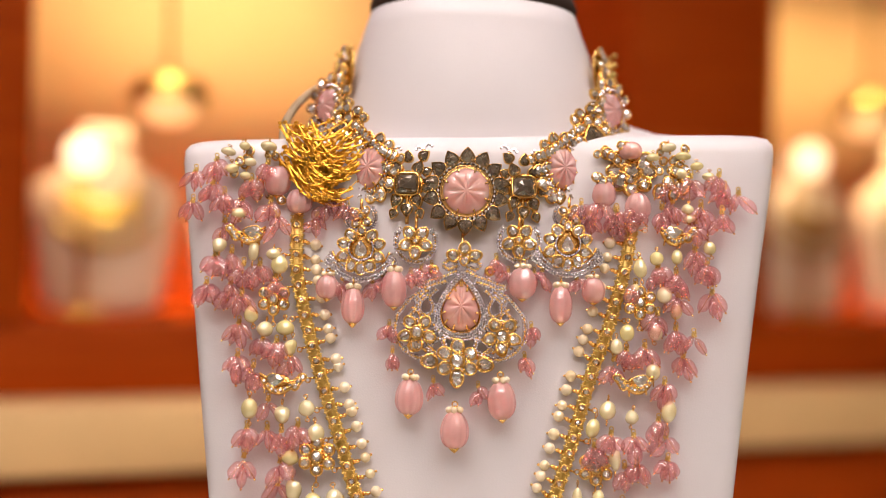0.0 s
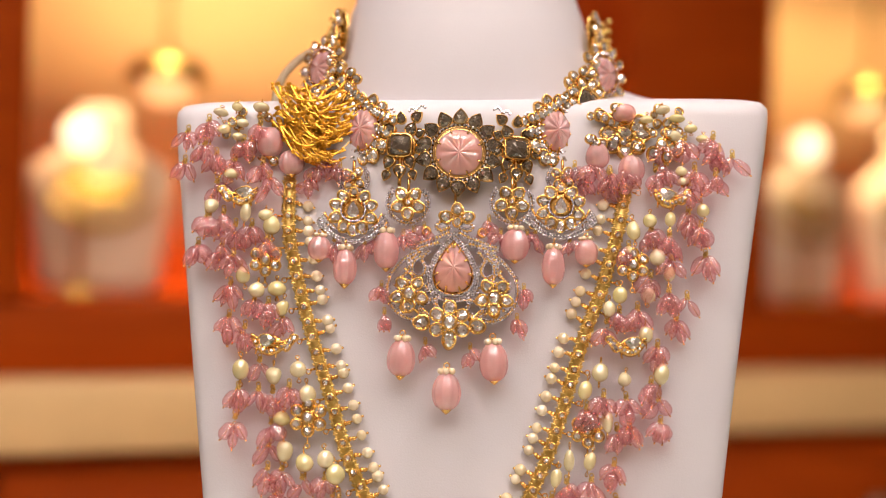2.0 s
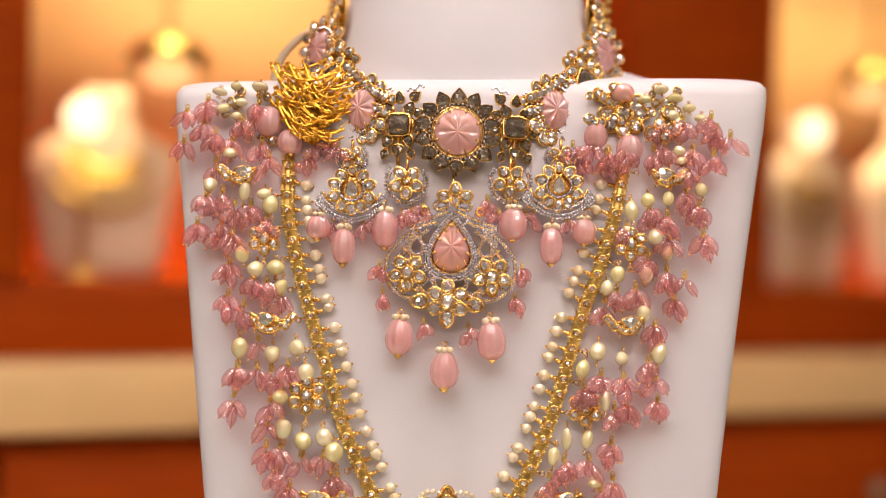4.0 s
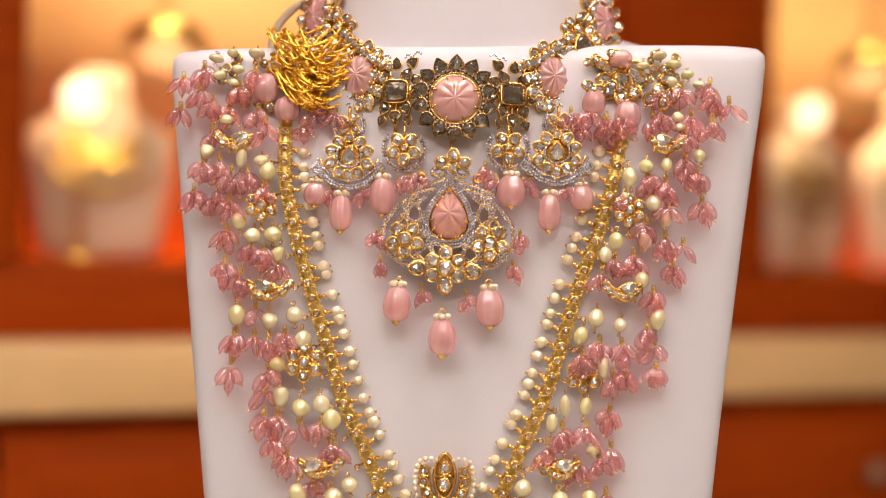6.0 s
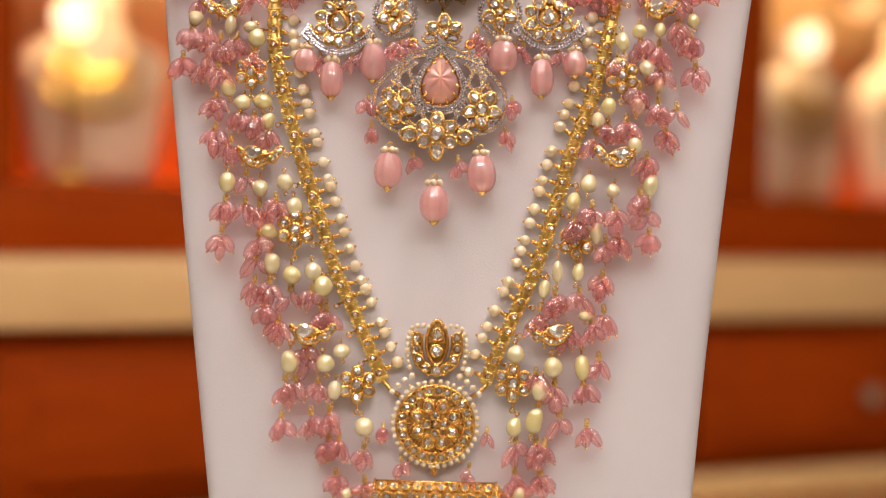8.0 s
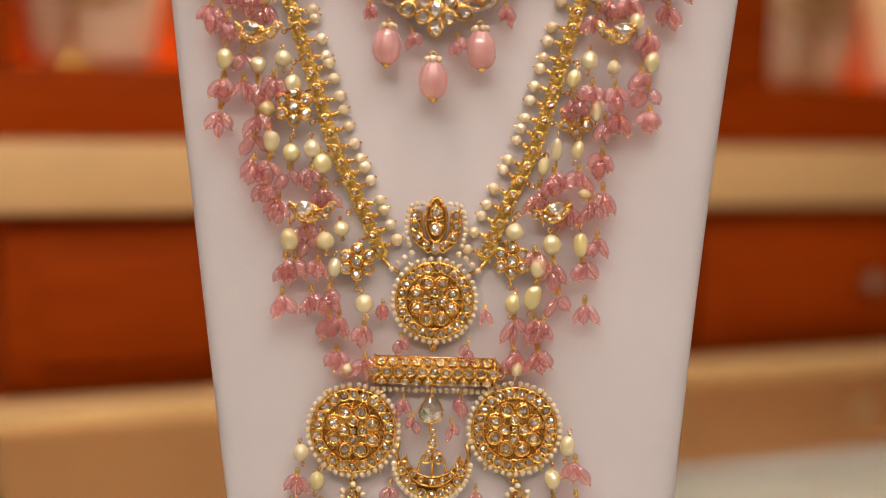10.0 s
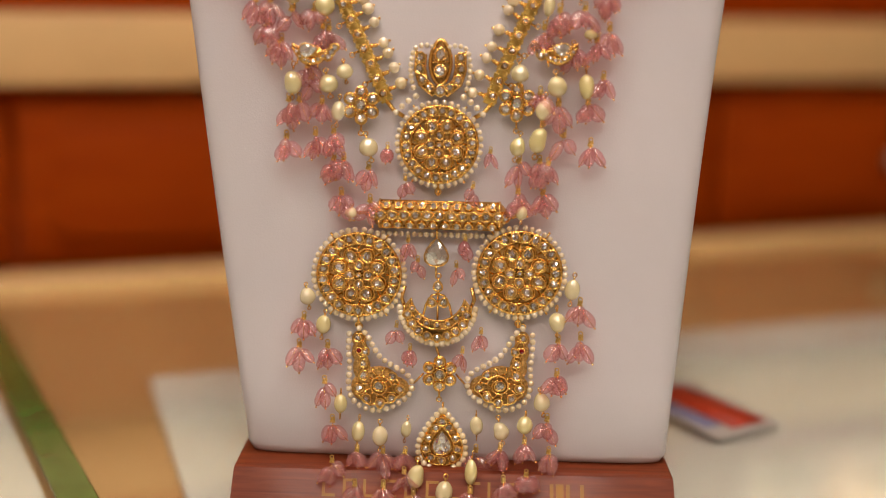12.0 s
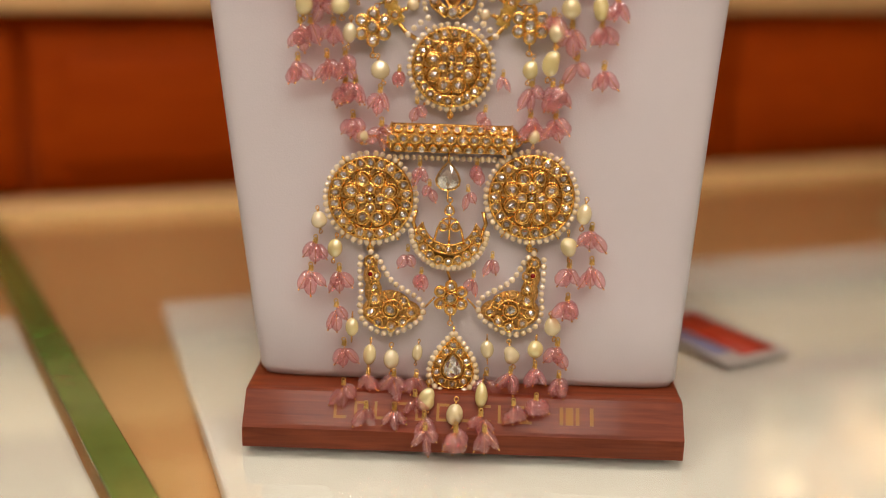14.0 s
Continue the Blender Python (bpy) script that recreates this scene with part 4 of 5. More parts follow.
def disc_pendant(x, z, r, outer, start):
    """A round openwork medallion: pearl edge, a ring of stones and a flower of stones inside."""
    bm = bmesh.new()
    loft(bm, [arc(0, 0, r * k, 0, 352.5, y, 47) for k, y in ((0.90, 0.0), (0.90, -0.0008), (0.2, -0.0012))], 1)
    for k, wire in ((0.93, 0.0008), (0.70, 0.0007)):
        hoop(bm, (0, -0.0012, 0), r * k, wire, 0, 48)
    for i in range(8):
        a = 2 * math.pi * (i + 0.5) / 8
        hoop(bm, (0.47 * r * math.sin(a), -0.0016, 0.47 * r * math.cos(a)), r * 0.17, 0.0006, 0, 14)
        b = a + math.pi / 8
        hoop(bm, (0.27 * r * math.sin(b), -0.0015, 0.27 * r * math.cos(b)), r * 0.13, 0.0005, 0, 12)
        tube(bm, [(0, -0.0016, 0), (0.3 * r * math.sin(a), -0.0021, 0.3 * r * math.cos(a)), (0.68 * r * math.sin(b), -0.0012, 0.68 * r * math.cos(b))], 0.00045, 6)
    for a in (35, 145, 215, 325):
        tube(bm, [(r * 0.9 * math.sin(radians(a)), 0, r * 0.9 * math.cos(radians(a))), (r * 1.13 * math.sin(radians(a)), -0.001, r * 1.13 * math.cos(radians(a)))], 0.0006, 6)
    tube(bm, [(0, 0, -r * 0.9), (0, -0.0005, -r * 1.25)], 0.0008, 6)
    hoop(bm, (0, -0.0005, -r * 1.15), 0.0014, 0.0004, 0, 12)
    ob = part("disc_pendant", bm, [GOLD, FILIGREE], long_n, "round gold openwork medallion edged with pearls", pose(x, -0.004, z))
    petals(PEAR_S, ob, 0, 0, -0.0014, r * 0.815, 22, start, r / 0.0205 * 0.95)
    petals(PEAR_S, ob, 0, 0, -0.0020, r * 0.47, 8, 22.5, r / 0.0205 * 1.1)
    petals(PEAR_S, ob, 0, 0, -0.0020, r * 0.22, 4, 0, r / 0.0205 * 0.9)
    gem(ROUND_S, ob, 0, 0, -0.0024, 0, 0.7)
    pearl_run(ob, arc(0, 0, r * 1.02, 6, 354), outer, 0.9 * r / 0.0205)
    return ob


disc_pendant(0.0030, 0.1870, 0.0200, 38, 4)
disc_pendant(-0.0350, 0.1220, 0.0220, 42, 0)
disc_pendant(0.0440, 0.1250, 0.0220, 42, 8)

# crown over the upper medallion: a tall pear between two curved arms
bm = bmesh.new()
po = [(u * 1.0, v + 0.0098) for u, v in outline("leaf", 0.0050, 0.0108, 24)]
loft(bm, [[(u, y, v) for u, v in po] for y in (0.0008, -0.0010)], 1)
tube(bm, [(u, -0.0012, v) for u, v in po], 0.0009, 6, 0, True)
tube(bm, [(-0.0045, -0.0016, 0.0098), (0.0045, -0.0016, 0.0098)], 0.0006, 6)
for s in (-1, 1):
    arm = [(s * 0.0118, 0.0150), (s * 0.0122, 0.0060), (s * 0.0100, -0.0010), (s * 0.0035, -0.0062), (s * 0.0005, -0.0035), (s * 0.0062, 0.0012), (s * 0.0075, 0.0070), (s * 0.0072, 0.0132)]
    loft(bm, [[(u, y, v) for u, v in arm] for y in (0.0008, -0.0008)], 1)
    tube(bm, [(u, -0.0010, v) for u, v in arm], 0.0007, 6, 0, True)
    for z in (0.0098, 0.0044):
        tube(bm, [(s * 0.0074, -0.0012, z), (s * 0.0120, -0.0012, z + 0.0006)], 0.0005, 6)
crown = part("crown_motif", bm, [GOLD, FILIGREE], long_n, "gold crown motif with diamonds", pose(0.0028, -0.004, 0.2165))
gem(PEAR_M, crown, 0, 0.0135, -0.0016, 0, 0.95)
gem(ROUND_L, crown, 0, 0.0056, -0.0018, 0, 0.82)
gem(ROUND_M, crown, 0, -0.0036, -0.0016, 0, 1.05)
for s in (-1, 1):
    for x, z, a, k in ((0.0097, 0.0122, 0, 1.0), (0.0099, 0.0068, 0, 1.0), (0.0085, 0.0014, 25, 1.0), (0.0048, -0.0022, 60, 0.85)):
        gem(PEAR_S, crown, s * x, z, -0.0014, s * a, k)
    pearl_run(crown, [(s * 0.0128, -0.001, -0.0025), (s * 0.0142, -0.001, 0.004), (s * 0.0140, -0.001, 0.0110), (s * 0.0120, -0.001, 0.0165), (s * 0.0075, -0.001, 0.0178), (s * 0.0040, -0.001, 0.0172)], 11, 0.85)
    pearl_run(crown, [(s * 0.0115, -0.002, -0.0065), (s * 0.0165, -0.002, -0.0100), (s * 0.0210, -0.002, -0.0145)], 4, 1.0)
for s, x in ((1, -0.0235), (-1, 0.0285)):
    bm = bmesh.new()
    tube(bm, [(x, -0.003, 0.208), (x + s * 0.004, -0.003, 0.203), (x + s * 0.009, -0.003, 0.200)], 0.0011, 8)
    part("connector", bm, GOLD, long_n)

# barrel bar with lattice
bm = bmesh.new()
prof = [(0.0, 0.0058), (-0.0030, 0.0052), (-0.0052, 0.0020), (-0.0052, -0.0020), (-0.0030, -0.0052), (0.0, -0.0058)]
loft(bm, [[(x, y * k, z * k) for y, z in prof] for x, k in ((-0.0325, 0.35), (-0.0290, 0.95), (-0.0280, 1.0), (0.0280, 1.0), (0.0290, 0.95), (0.0325, 0.35))], 1)
for x in (-0.0282, 0.0282):
    tube(bm, [(x, y * 1.04, z * 1.04) for y, z in prof], 0.0006, 6)
for zz, yy in ((0.0056, -0.0016), (-0.0056, -0.0016), (0.0, -0.0054)):
    tube(bm, [(-0.0285, yy, zz), (0.0285, yy, zz)], 0.0006, 6)
for i in range(10):
    x0 = -0.0275 + 0.0055 * i
    for s in (1, -1):
        tube(bm, [(x0, -0.0030, s * 0.0054), (x0 + 0.00275, -0.0056, 0.0), (x0 + 0.0055, -0.0030, -s * 0.0054)], 0.0004, 5)
bar = part("bar_pendant", bm, [GOLD, FILIGREE], long_n, "gold lattice barrel bar set with diamonds", pose(0.0040, -0.003, 0.1525) @ Matrix.Diagonal((1.04, 1.1, 1.15, 1)))
for i in range(11):
    gem(PEAR_S, bar, -0.0275 + 0.0055 * i, 0.0, -0.0052, 90, 0.85)
for i in range(10):
    put("stone", RNG.choice(ROUND_S), bar, pose(-0.02475 + 0.0055 * i, -0.0042, 0.0036, -40))
    put("stone", RNG.choice(ROUND_S), bar, pose(-0.02475 + 0.0055 * i, -0.0042, -0.0036, 40))
for s in (-1, 1):
    put("stone", RNG.choice(PEAR_S), bar, pose(s * 0.0305, -0.0035, 0, 0, 90 * s, 40 * s))
    bm = bmesh.new()
    tube(bm, [(s * 0.032, 0, 0), (s * 0.040, 0, 0)], 0.0007, 6)
    ball(bm, (s * 0.0345, 0, 0), 0.0012, 0, 8, 6)
    part("pin", bm, GOLD, bar)
pearl_run(bar, [(-0.0265, -0.001, -0.0085), (0.0, -0.001, -0.0085), (0.0265, -0.001, -0.0085)], 19, 0.85)

# pear diamond and crescent between the lower medallions
bm = bmesh.new()
tube(bm, [(0, 0, 0.0066), (0, 0, 0.011)], 0.0006, 6)
tube(bm, [(0, 0, -0.0066), (0, 0, -0.0115)], 0.0006, 6)
pd = part("drop_pendant", bm, GOLD, long_n, "large pear-cut diamond in gold", pose(0.0030, -0.006, 0.1345))
put("stone", set_stone("pear", 0.0058, 0.0068, POLKI, GOLD, 0.002, 0.0007, 3), pd)
bm = bmesh.new()
oa, ia = arc(0, 0, 0.0165, 88, 272, 0, 28), arc(0, 0.0065, 0.0135, 100, 260, 0, 28)
loft(bm, [[(px, y, pz) for px, py, pz in oa + ia[::-1]] for y in (0.0006, -0.0010)], 1)
tube(bm, [(px, -0.001, pz) for px, py, pz in oa], 0.0007, 6)
tube(bm, [(px, -0.001, pz) for px, py, pz in ia], 0.0006, 6)
tube(bm, [(px, -0.0016, pz) for px, py, pz in arc(0, 0.0028, 0.0140, 96, 264, 0, 28)], 0.0006, 6)
for s in (-1, 1):
    tube(bm, [(s * 0.0165, 0, 0), (s * 0.018, 0, 0.004), (s * 0.0165, 0, 0.010)], 0.0010, 6)
for s in (-1, 1):
    tube(bm, [(s * 0.0075, -0.0006, -0.0062), (s * 0.0058, -0.0008, 0.001), (s * 0.0030, -0.0008, 0.0058), (0, -0.0008, 0.0066)], 0.0006, 6)
tube(bm, [(0, -0.0006, -0.007), (0, -0.0008, 0.0145)], 0.0006, 6)
hoop(bm, (0, -0.0006, 0.0155), 0.0013, 0.0004, 0, 12)
cr = part("crescent_pendant", bm, [GOLD, FILIGREE], long_n, "gold crescent pendant with diamonds and pearls", pose(0.0042, -0.005, 0.1070))
for a in range(9):
    g = 104 + 152 * a / 8
    gem(PEAR_S, cr, 0.0152 * math.sin(radians(g)), 0.0152 * math.cos(radians(g)), -0.0014, g, 0.9)
for a in range(7):
    g = 112 + 136 * a / 6
    gem(ROUND_S, cr, 0.0135 * math.sin(radians(g)), 0.0045 + 0.0135 * math.cos(radians(g)), -0.0018, g, 0.8)
gem(PEAR_M, cr, 0, 0.0105, -0.001, 0, 0.8)
for x in (-0.003, 0.003):
    gem(PEAR_S, cr, x, -0.001 + 0.0035, -0.001, x * 9000, 0.95)
pearl_run(cr, arc(0, 0, 0.0187, 92, 268), 23, 1.05)


def peacock(x, z, s):
    """A gold bird with a round body, upright neck and pearl edge; s = 1 or -1 turns it."""
    bm = bmesh.new()
    for cx, cz, rx, rz in ((0, 0, 0.0115, 0.0100), (-0.006, -0.001, 0.008, 0.0075), (0.008, -0.001, 0.0075, 0.006), (-0.0085, 0.009, 0.0045, 0.0065), (-0.0095, 0.017, 0.0042, 0.0060), (-0.0100, 0.0235, 0.0038, 0.0042)):
        ball(bm, (s * cx, 0, cz), (rx, 0.0017, rz), 1, 20, 8)
    tube(bm, [(s * (0.006 * math.cos(t) * (1 - t / 14) + 0.001), -0.0026, 0.006 * math.sin(t) * (1 - t / 14)) for t in (i * 0.45 for i in range(22))], 0.0007, 6)
    tube(bm, [(s * px, -0.0022, pz) for px, pz in ((-0.0105, 0.026), (-0.007, 0.020), (-0.006, 0.012), (-0.010, 0.004), (-0.011, -0.004), (-0.004, -0.0095), (0.006, -0.008), (0.013, -0.002), (0.008, 0.006))], 0.0007, 6)
    hoop(bm, (s * -0.0098, -0.0030, 0.0182), 0.0015, 0.0006, 0, 12)
    for i in range(11):
        a = 2 * math.pi * i / 11
        tube(bm, [(s * 0.0055 * math.cos(a), -0.0026, 0.0055 * math.sin(a)), (s * 0.0085 * math.cos(a + 0.2), -0.0024, 0.0080 * math.sin(a + 0.2)), (s * 0.0115 * math.cos(a + 0.1), -0.0012, 0.0098 * math.sin(a + 0.1))], 0.0005, 6)
        ball(bm, (s * 0.0046 * math.cos(a), -0.0022, 0.0046 * math.sin(a)), 0.0008, 0, 7, 5)
    for i in range(5):
        hoop(bm, (s * (-0.0070 - 0.0006 * i), -0.0020, 0.0095 + 0.0037 * i), 0.0022, 0.0005, 0, 12)
    hoop(bm, (s * -0.0100, 0, 0.0300), 0.0014, 0.0004, 0, 12)
    hoop(bm, (s * 0.0165, 0, -0.001), 0.0014, 0.0004, 0, 12)
    ob = part("peacock_pendant", bm, [GOLD, FILIGREE], long_n, "gold peacock pendant with diamonds, ruby eye and pearls", pose(x, -0.004, z))
    bm = bmesh.new()
    ball(bm, (0, 0, 0), (0.0013, 0.0009, 0.0013), 0, 12, 8)
    part("eye", bm, RUBY, ob, "dark ruby eye", pose(s * -0.0098, -0.0030, 0.0182))
    gem(PEAR_M, ob, s * 0.0005, 0.0005, -0.0034, s * 130, 0.85)
    for px, pz, a, k in ((-0.0075, 0.0055, 20, 1), (-0.0095, -0.001, 80, 1), (-0.0055, -0.0065, 150, 1), (0.001, -0.0085, 180, 1), (0.0065, -0.006, 210, 0.95), (0.011, -0.001, 270, 0.9), (0.007, 0.0055, 320, 0.9), (-0.0065, 0.0175, 30, 0.85), (-0.0075, 0.0115, 10, 0.85), (-0.0105, 0.0245, 0, 0.85)):
        gem(PEAR_S, ob, s * px, pz, -0.0017, s * a, 0.98 * k)
    edge = [(-0.0150, 0.026), (-0.0152, 0.018), (-0.0145, 0.009), (-0.0150, 0.001), (-0.0130, -0.007), (-0.0065, -0.0115), (0.001, -0.0125), (0.0085, -0.0095), (0.0155, -0.004), (0.0165, 0.003), (0.0125, 0.0075), (0.0060, 0.0110), (0.0005, 0.0150), (-0.0030, 0.0200), (-0.0060, 0.0255), (-0.0100, 0.0290)]
    pearl_run(ob, [(s * px, -0.001, pz) for px, pz in edge], 33, 1.0)


peacock(-0.0245, 0.0660, 1)
peacock(0.0365, 0.0680, -1)

flower_motif(long_n, 0.0060, 0.0735, -0.006, 0.0092, 6, PEAR_S)
bm = bmesh.new()
for s in (-1, 1):
    tube(bm, [(0.006 + s * 0.008, -0.004, 0.073), (0.006 + s * 0.013, -0.004, 0.0675)], 0.0005, 6)
tube(bm, [(0.0035, -0.004, 0.088), (0.0055, -0.005, 0.082)], 0.0007, 6)
part("connector", bm, GOLD, long_n)

# lowest pear pendant
bm = bmesh.new()
o = outline("pear", 0.0105, 0.0135, 36)
loft(bm, [[(u, 0, v) for u, v in o], [(u, -0.001, v) for u, v in o], [(u * 0.3, -0.0016, v * 0.3) for u, v in o]], 1)
tube(bm, [(u * 1.0, -0.001, v) for u, v in o], 0.0007, 6, 0, True)
tube(bm, [(u * 0.6, -0.0018, v * 0.6 - 0.0008) for u, v in o], 0.0006, 6, 0, True)
tube(bm, [(0, 0, 0.0135), (0, 0, 0.019)], 0.0006, 6)
lowest = part("pear_pendant", bm, [GOLD, FILIGREE], long_n, "gold pear-shaped pendant with diamonds and pearls", pose(0.0080, -0.006, 0.0400))
put("stone", set_stone("pear", 0.0046, 0.0064, POLKI, GOLD, 0.002, 0.0006, 5), lowest, pose(0, -0.0015, -0.0010))
for i in range(11):
    t = 2 * math.pi * (i + 0.5) / 11
    gem(PEAR_S, lowest, 0.0082 * 1.28 * math.sin(t) * math.sin(t / 2), 0.0104 * math.cos(t) - 0.0004, -0.0014, math.degrees(t), 0.85)
big = outline("pear", 0.0122, 0.0156, 40)
pearl_run(lowest, [(u, -0.001, v) for u, v in big[2:39]], 27, 1.05)


# ---- choker ----
choker = necklace("choker_necklace", "gold choker with carved pink stones, diamonds and hanging pendants")

# centre medallion
bm = bmesh.new()
loft(bm, [arc(0, 0, 0.0145 * k, 0, 352.5, y, 47) for k, y in ((1, 0.001), (1, -0.0012), (0.85, -0.0018))], 0)
for r, w in ((0.0128, 0.0006), (0.0152, 0.0005)):
    hoop(bm, (0, -0.0016, 0), r, w, 0, 48)
prongs(bm, 0.0118, 0.0118, 8)
med = part("medallion", bm, OLD_GOLD, choker, "sunflower medallion of smoky diamonds round a carved pink stone", pose(0.0022, -0.006, 0.4110))
put("carved_stone", carved_disc(0.0116, 0.0116, 8, 0.26, 0.0030), med, pose(0, -0.0008, 0), "carved pale pink flower stone")
bm = bmesh.new()
for i in range(40):
    a = 2 * math.pi * i / 40
    ball(bm, (0.0140 * math.sin(a), -0.0022, 0.0140 * math.cos(a)), 0.00085, 0, 6, 5)
tagged(part("pave_ring", bm, PAVE, med, "ring of tiny pave diamonds", None, False), kind="stuff")
petals(SUN_PETAL, med, 0, 0, -0.0002, 0.0178, 14, 0, 1.0)


def pink_station(x, z, y, yaw, rx, rz, count, scale, turn=0.0):
    """A carved pink oval with prongs, ringed by diamonds."""
    bm = bmesh.new()
    loft(bm, [arc(0, 0, k, 0, 352.5, yy, 47, rx / rz) for k, yy in ((rz + 0.001, 0.001), (rz + 0.001, -0.0012), (rz * 0.8, -0.0016))], 0)
    tube(bm, arc(0, 0, rz + 0.0016, 0, 352.5, -0.0012, 47, (rx + 0.0016) / (rz + 0.0016)), 0.0006, 6, 0, True)
    prongs(bm, rx, rz, 10)
    ob = part("pink_station", bm, GOLD, choker, "carved pink oval in a diamond surround", pose(x, y, z, 0, turn, yaw))
    put("carved_stone", carved_disc(rx, rz, 10, 0.3, 0.0042), ob, pose(0, -0.0005, 0), "carved pink oval stone")
    bm = bmesh.new()
    for i in range(34):
        a = 2 * math.pi * i / 34
        ball(bm, ((rx + 0.0015) * math.sin(a), -0.0021, (rz + 0.0015) * math.cos(a)), 0.0007, 0, 6, 5)
    tagged(part("pave_ring", bm, PAVE, ob, "ring of tiny pave diamonds", None, False), kind="stuff")
    for i in range(count):
        a = 360 * (i + 0.5) / count
        gem(GREY_S, ob, (rx + 0.0050) * math.sin(radians(a)), (rz + 0.0050) * math.cos(radians(a)), 0.0, a, scale)
    return ob


pink_station(-0.0462, 0.4226, 0.001, -18, 0.0080, 0.0105, 14, 0.95, 8)
pink_station(0.0500, 0.4250, 0.001, 18, 0.0080, 0.0105, 14, 0.95, -8)
pink_station(-0.0700, 0.4585, 0.026, -40, 0.0085, 0.0095, 12, 0.95, 16)
pink_station(0.0765, 0.4600, 0.026, 40, 0.0085, 0.0095, 12, 0.95, -16)


def link_station(x, z, y, yaw, s):
    """The connector between medallions: a square smoky stone among small ones, a winged drop below."""
    bm = bmesh.new()
    ball(bm, (0, 0.0006, 0), (0.0085, 0.0016, 0.0075), 0, 16, 8)
    for xx in (-0.006, 0.006):
        tube(bm, [(xx * 0.6, -0.0008, 0.004), (xx, -0.0008, 0.010), (xx * 1.25, -0.0004, 0.0155)], 0.0009, 6)
        tube(bm, [(xx * 0.3, -0.0008, -0.004), (xx * 0.9, -0.0008, -0.010), (xx * 1.2, -0.0004, -0.0165)], 0.0008, 6)
    tube(bm, [(0, -0.0008, 0.004), (0, -0.0008, -0.020)], 0.0010, 6)
    ob = part("link_station", bm, GOLD, choker, "gold connector with a square smoky diamond", pose(x, y, z, 0, 0, yaw))
    gem(SMOKY_SQ, ob, 0, 0, -0.0012, 0, 1.0)
    for px, pz, a, k in ((-0.0055, 0.0085, -25, 1.0), (0.0055, 0.0085, 25, 1.0), (-0.0085, 0.0145, -50, 0.9), (0.0085, 0.0145, 50, 0.9), (0.0, 0.0140, 0, 0.9), (-0.0055, -0.0085, 205, 1.0), (0.0055, -0.0085, 155, 1.0), (0, -0.0130, 180, 1.0), (-0.0070, -0.0150, 200, 0.75), (0.0070, -0.0150, 160, 0.75), (-0.0105, 0.0065, -70, 0.8), (0.0105, 0.0065, 70, 0.8), (-0.0105, -0.002, -100, 0.8), (0.0105, -0.002, 100, 0.8)):
        gem(SMOKY_S, ob, px, pz, -0.0008, a, k)
    bm = bmesh.new()
    for xx in (-1, 1):
        for i in range(9):
            ball(bm, (xx * (0.004 + 0.001 * i), -0.0012, 0.0175 + 0.0009 * math.sin(i * 1.3) + 0.0003 * i), 0.0008, 0, 6, 5)
    tagged(part("pave_ring", bm, PAVE, ob, "row of tiny pave diamonds", None, False), kind="stuff")


link_station(-0.0268, 0.4140, -0.003, -14, 1)
link_station(0.0304, 0.4140, -0.003, 14, -1)


def side_station(x, z, y, yaw, turn):
    """A round grey diamond in a field of small stones, higher up the neck."""
    bm = bmesh.new()
    ball(bm, (0, 0.0006, 0), (0.0110, 0.0016, 0.0140), 0, 18, 8)
    ob = part("side_station", bm, GOLD, choker, "gold station with a grey diamond cluster", pose(x, y, z, 0, turn, yaw))
    gem(SMOKY_SQ, ob, 0, 0, -0.0016, 45, 0.95)
    petals(GREY_S, ob, 0, 0, -0.0012, 0.0088, 9, 0, 0.9)
    for px, pz in ((-0.0035, 0.0140), (0.0035, 0.0145), (0.0, -0.0140), (-0.0075, 0.0120), (0.0075, -0.0120), (-0.0070, -0.0125), (0.0080, 0.0125)):
        gem(GREY_S, ob, px, pz, -0.0010, RNG.uniform(0, 360), 0.85)


side_station(-0.0605, 0.4400, 0.009, -28, 22)
side_station(0.0655, 0.4420, 0.009, 28, -22)


def end_station(x, z, y, yaw, turn):
    bm = bmesh.new()
    ball(bm, (0, 0.0006, 0), (0.0070, 0.0016, 0.0150), 0, 18, 8)
    ob = part("end_station", bm, GOLD, choker, "tapering gold end piece with diamonds", pose(x, y, z, 0, turn, yaw))
    for i in range(12):
        gem(GREY_S, ob, 0.0042 * math.sin(i * 2.2) * (1 - i / 20), -0.0120 + 0.0023 * i, -0.0014, RNG.uniform(0, 360), 0.78)


end_station(-0.0640, 0.4780, 0.038, -48, 12)
end_station(0.0740, 0.4810, 0.038, 48, -12)


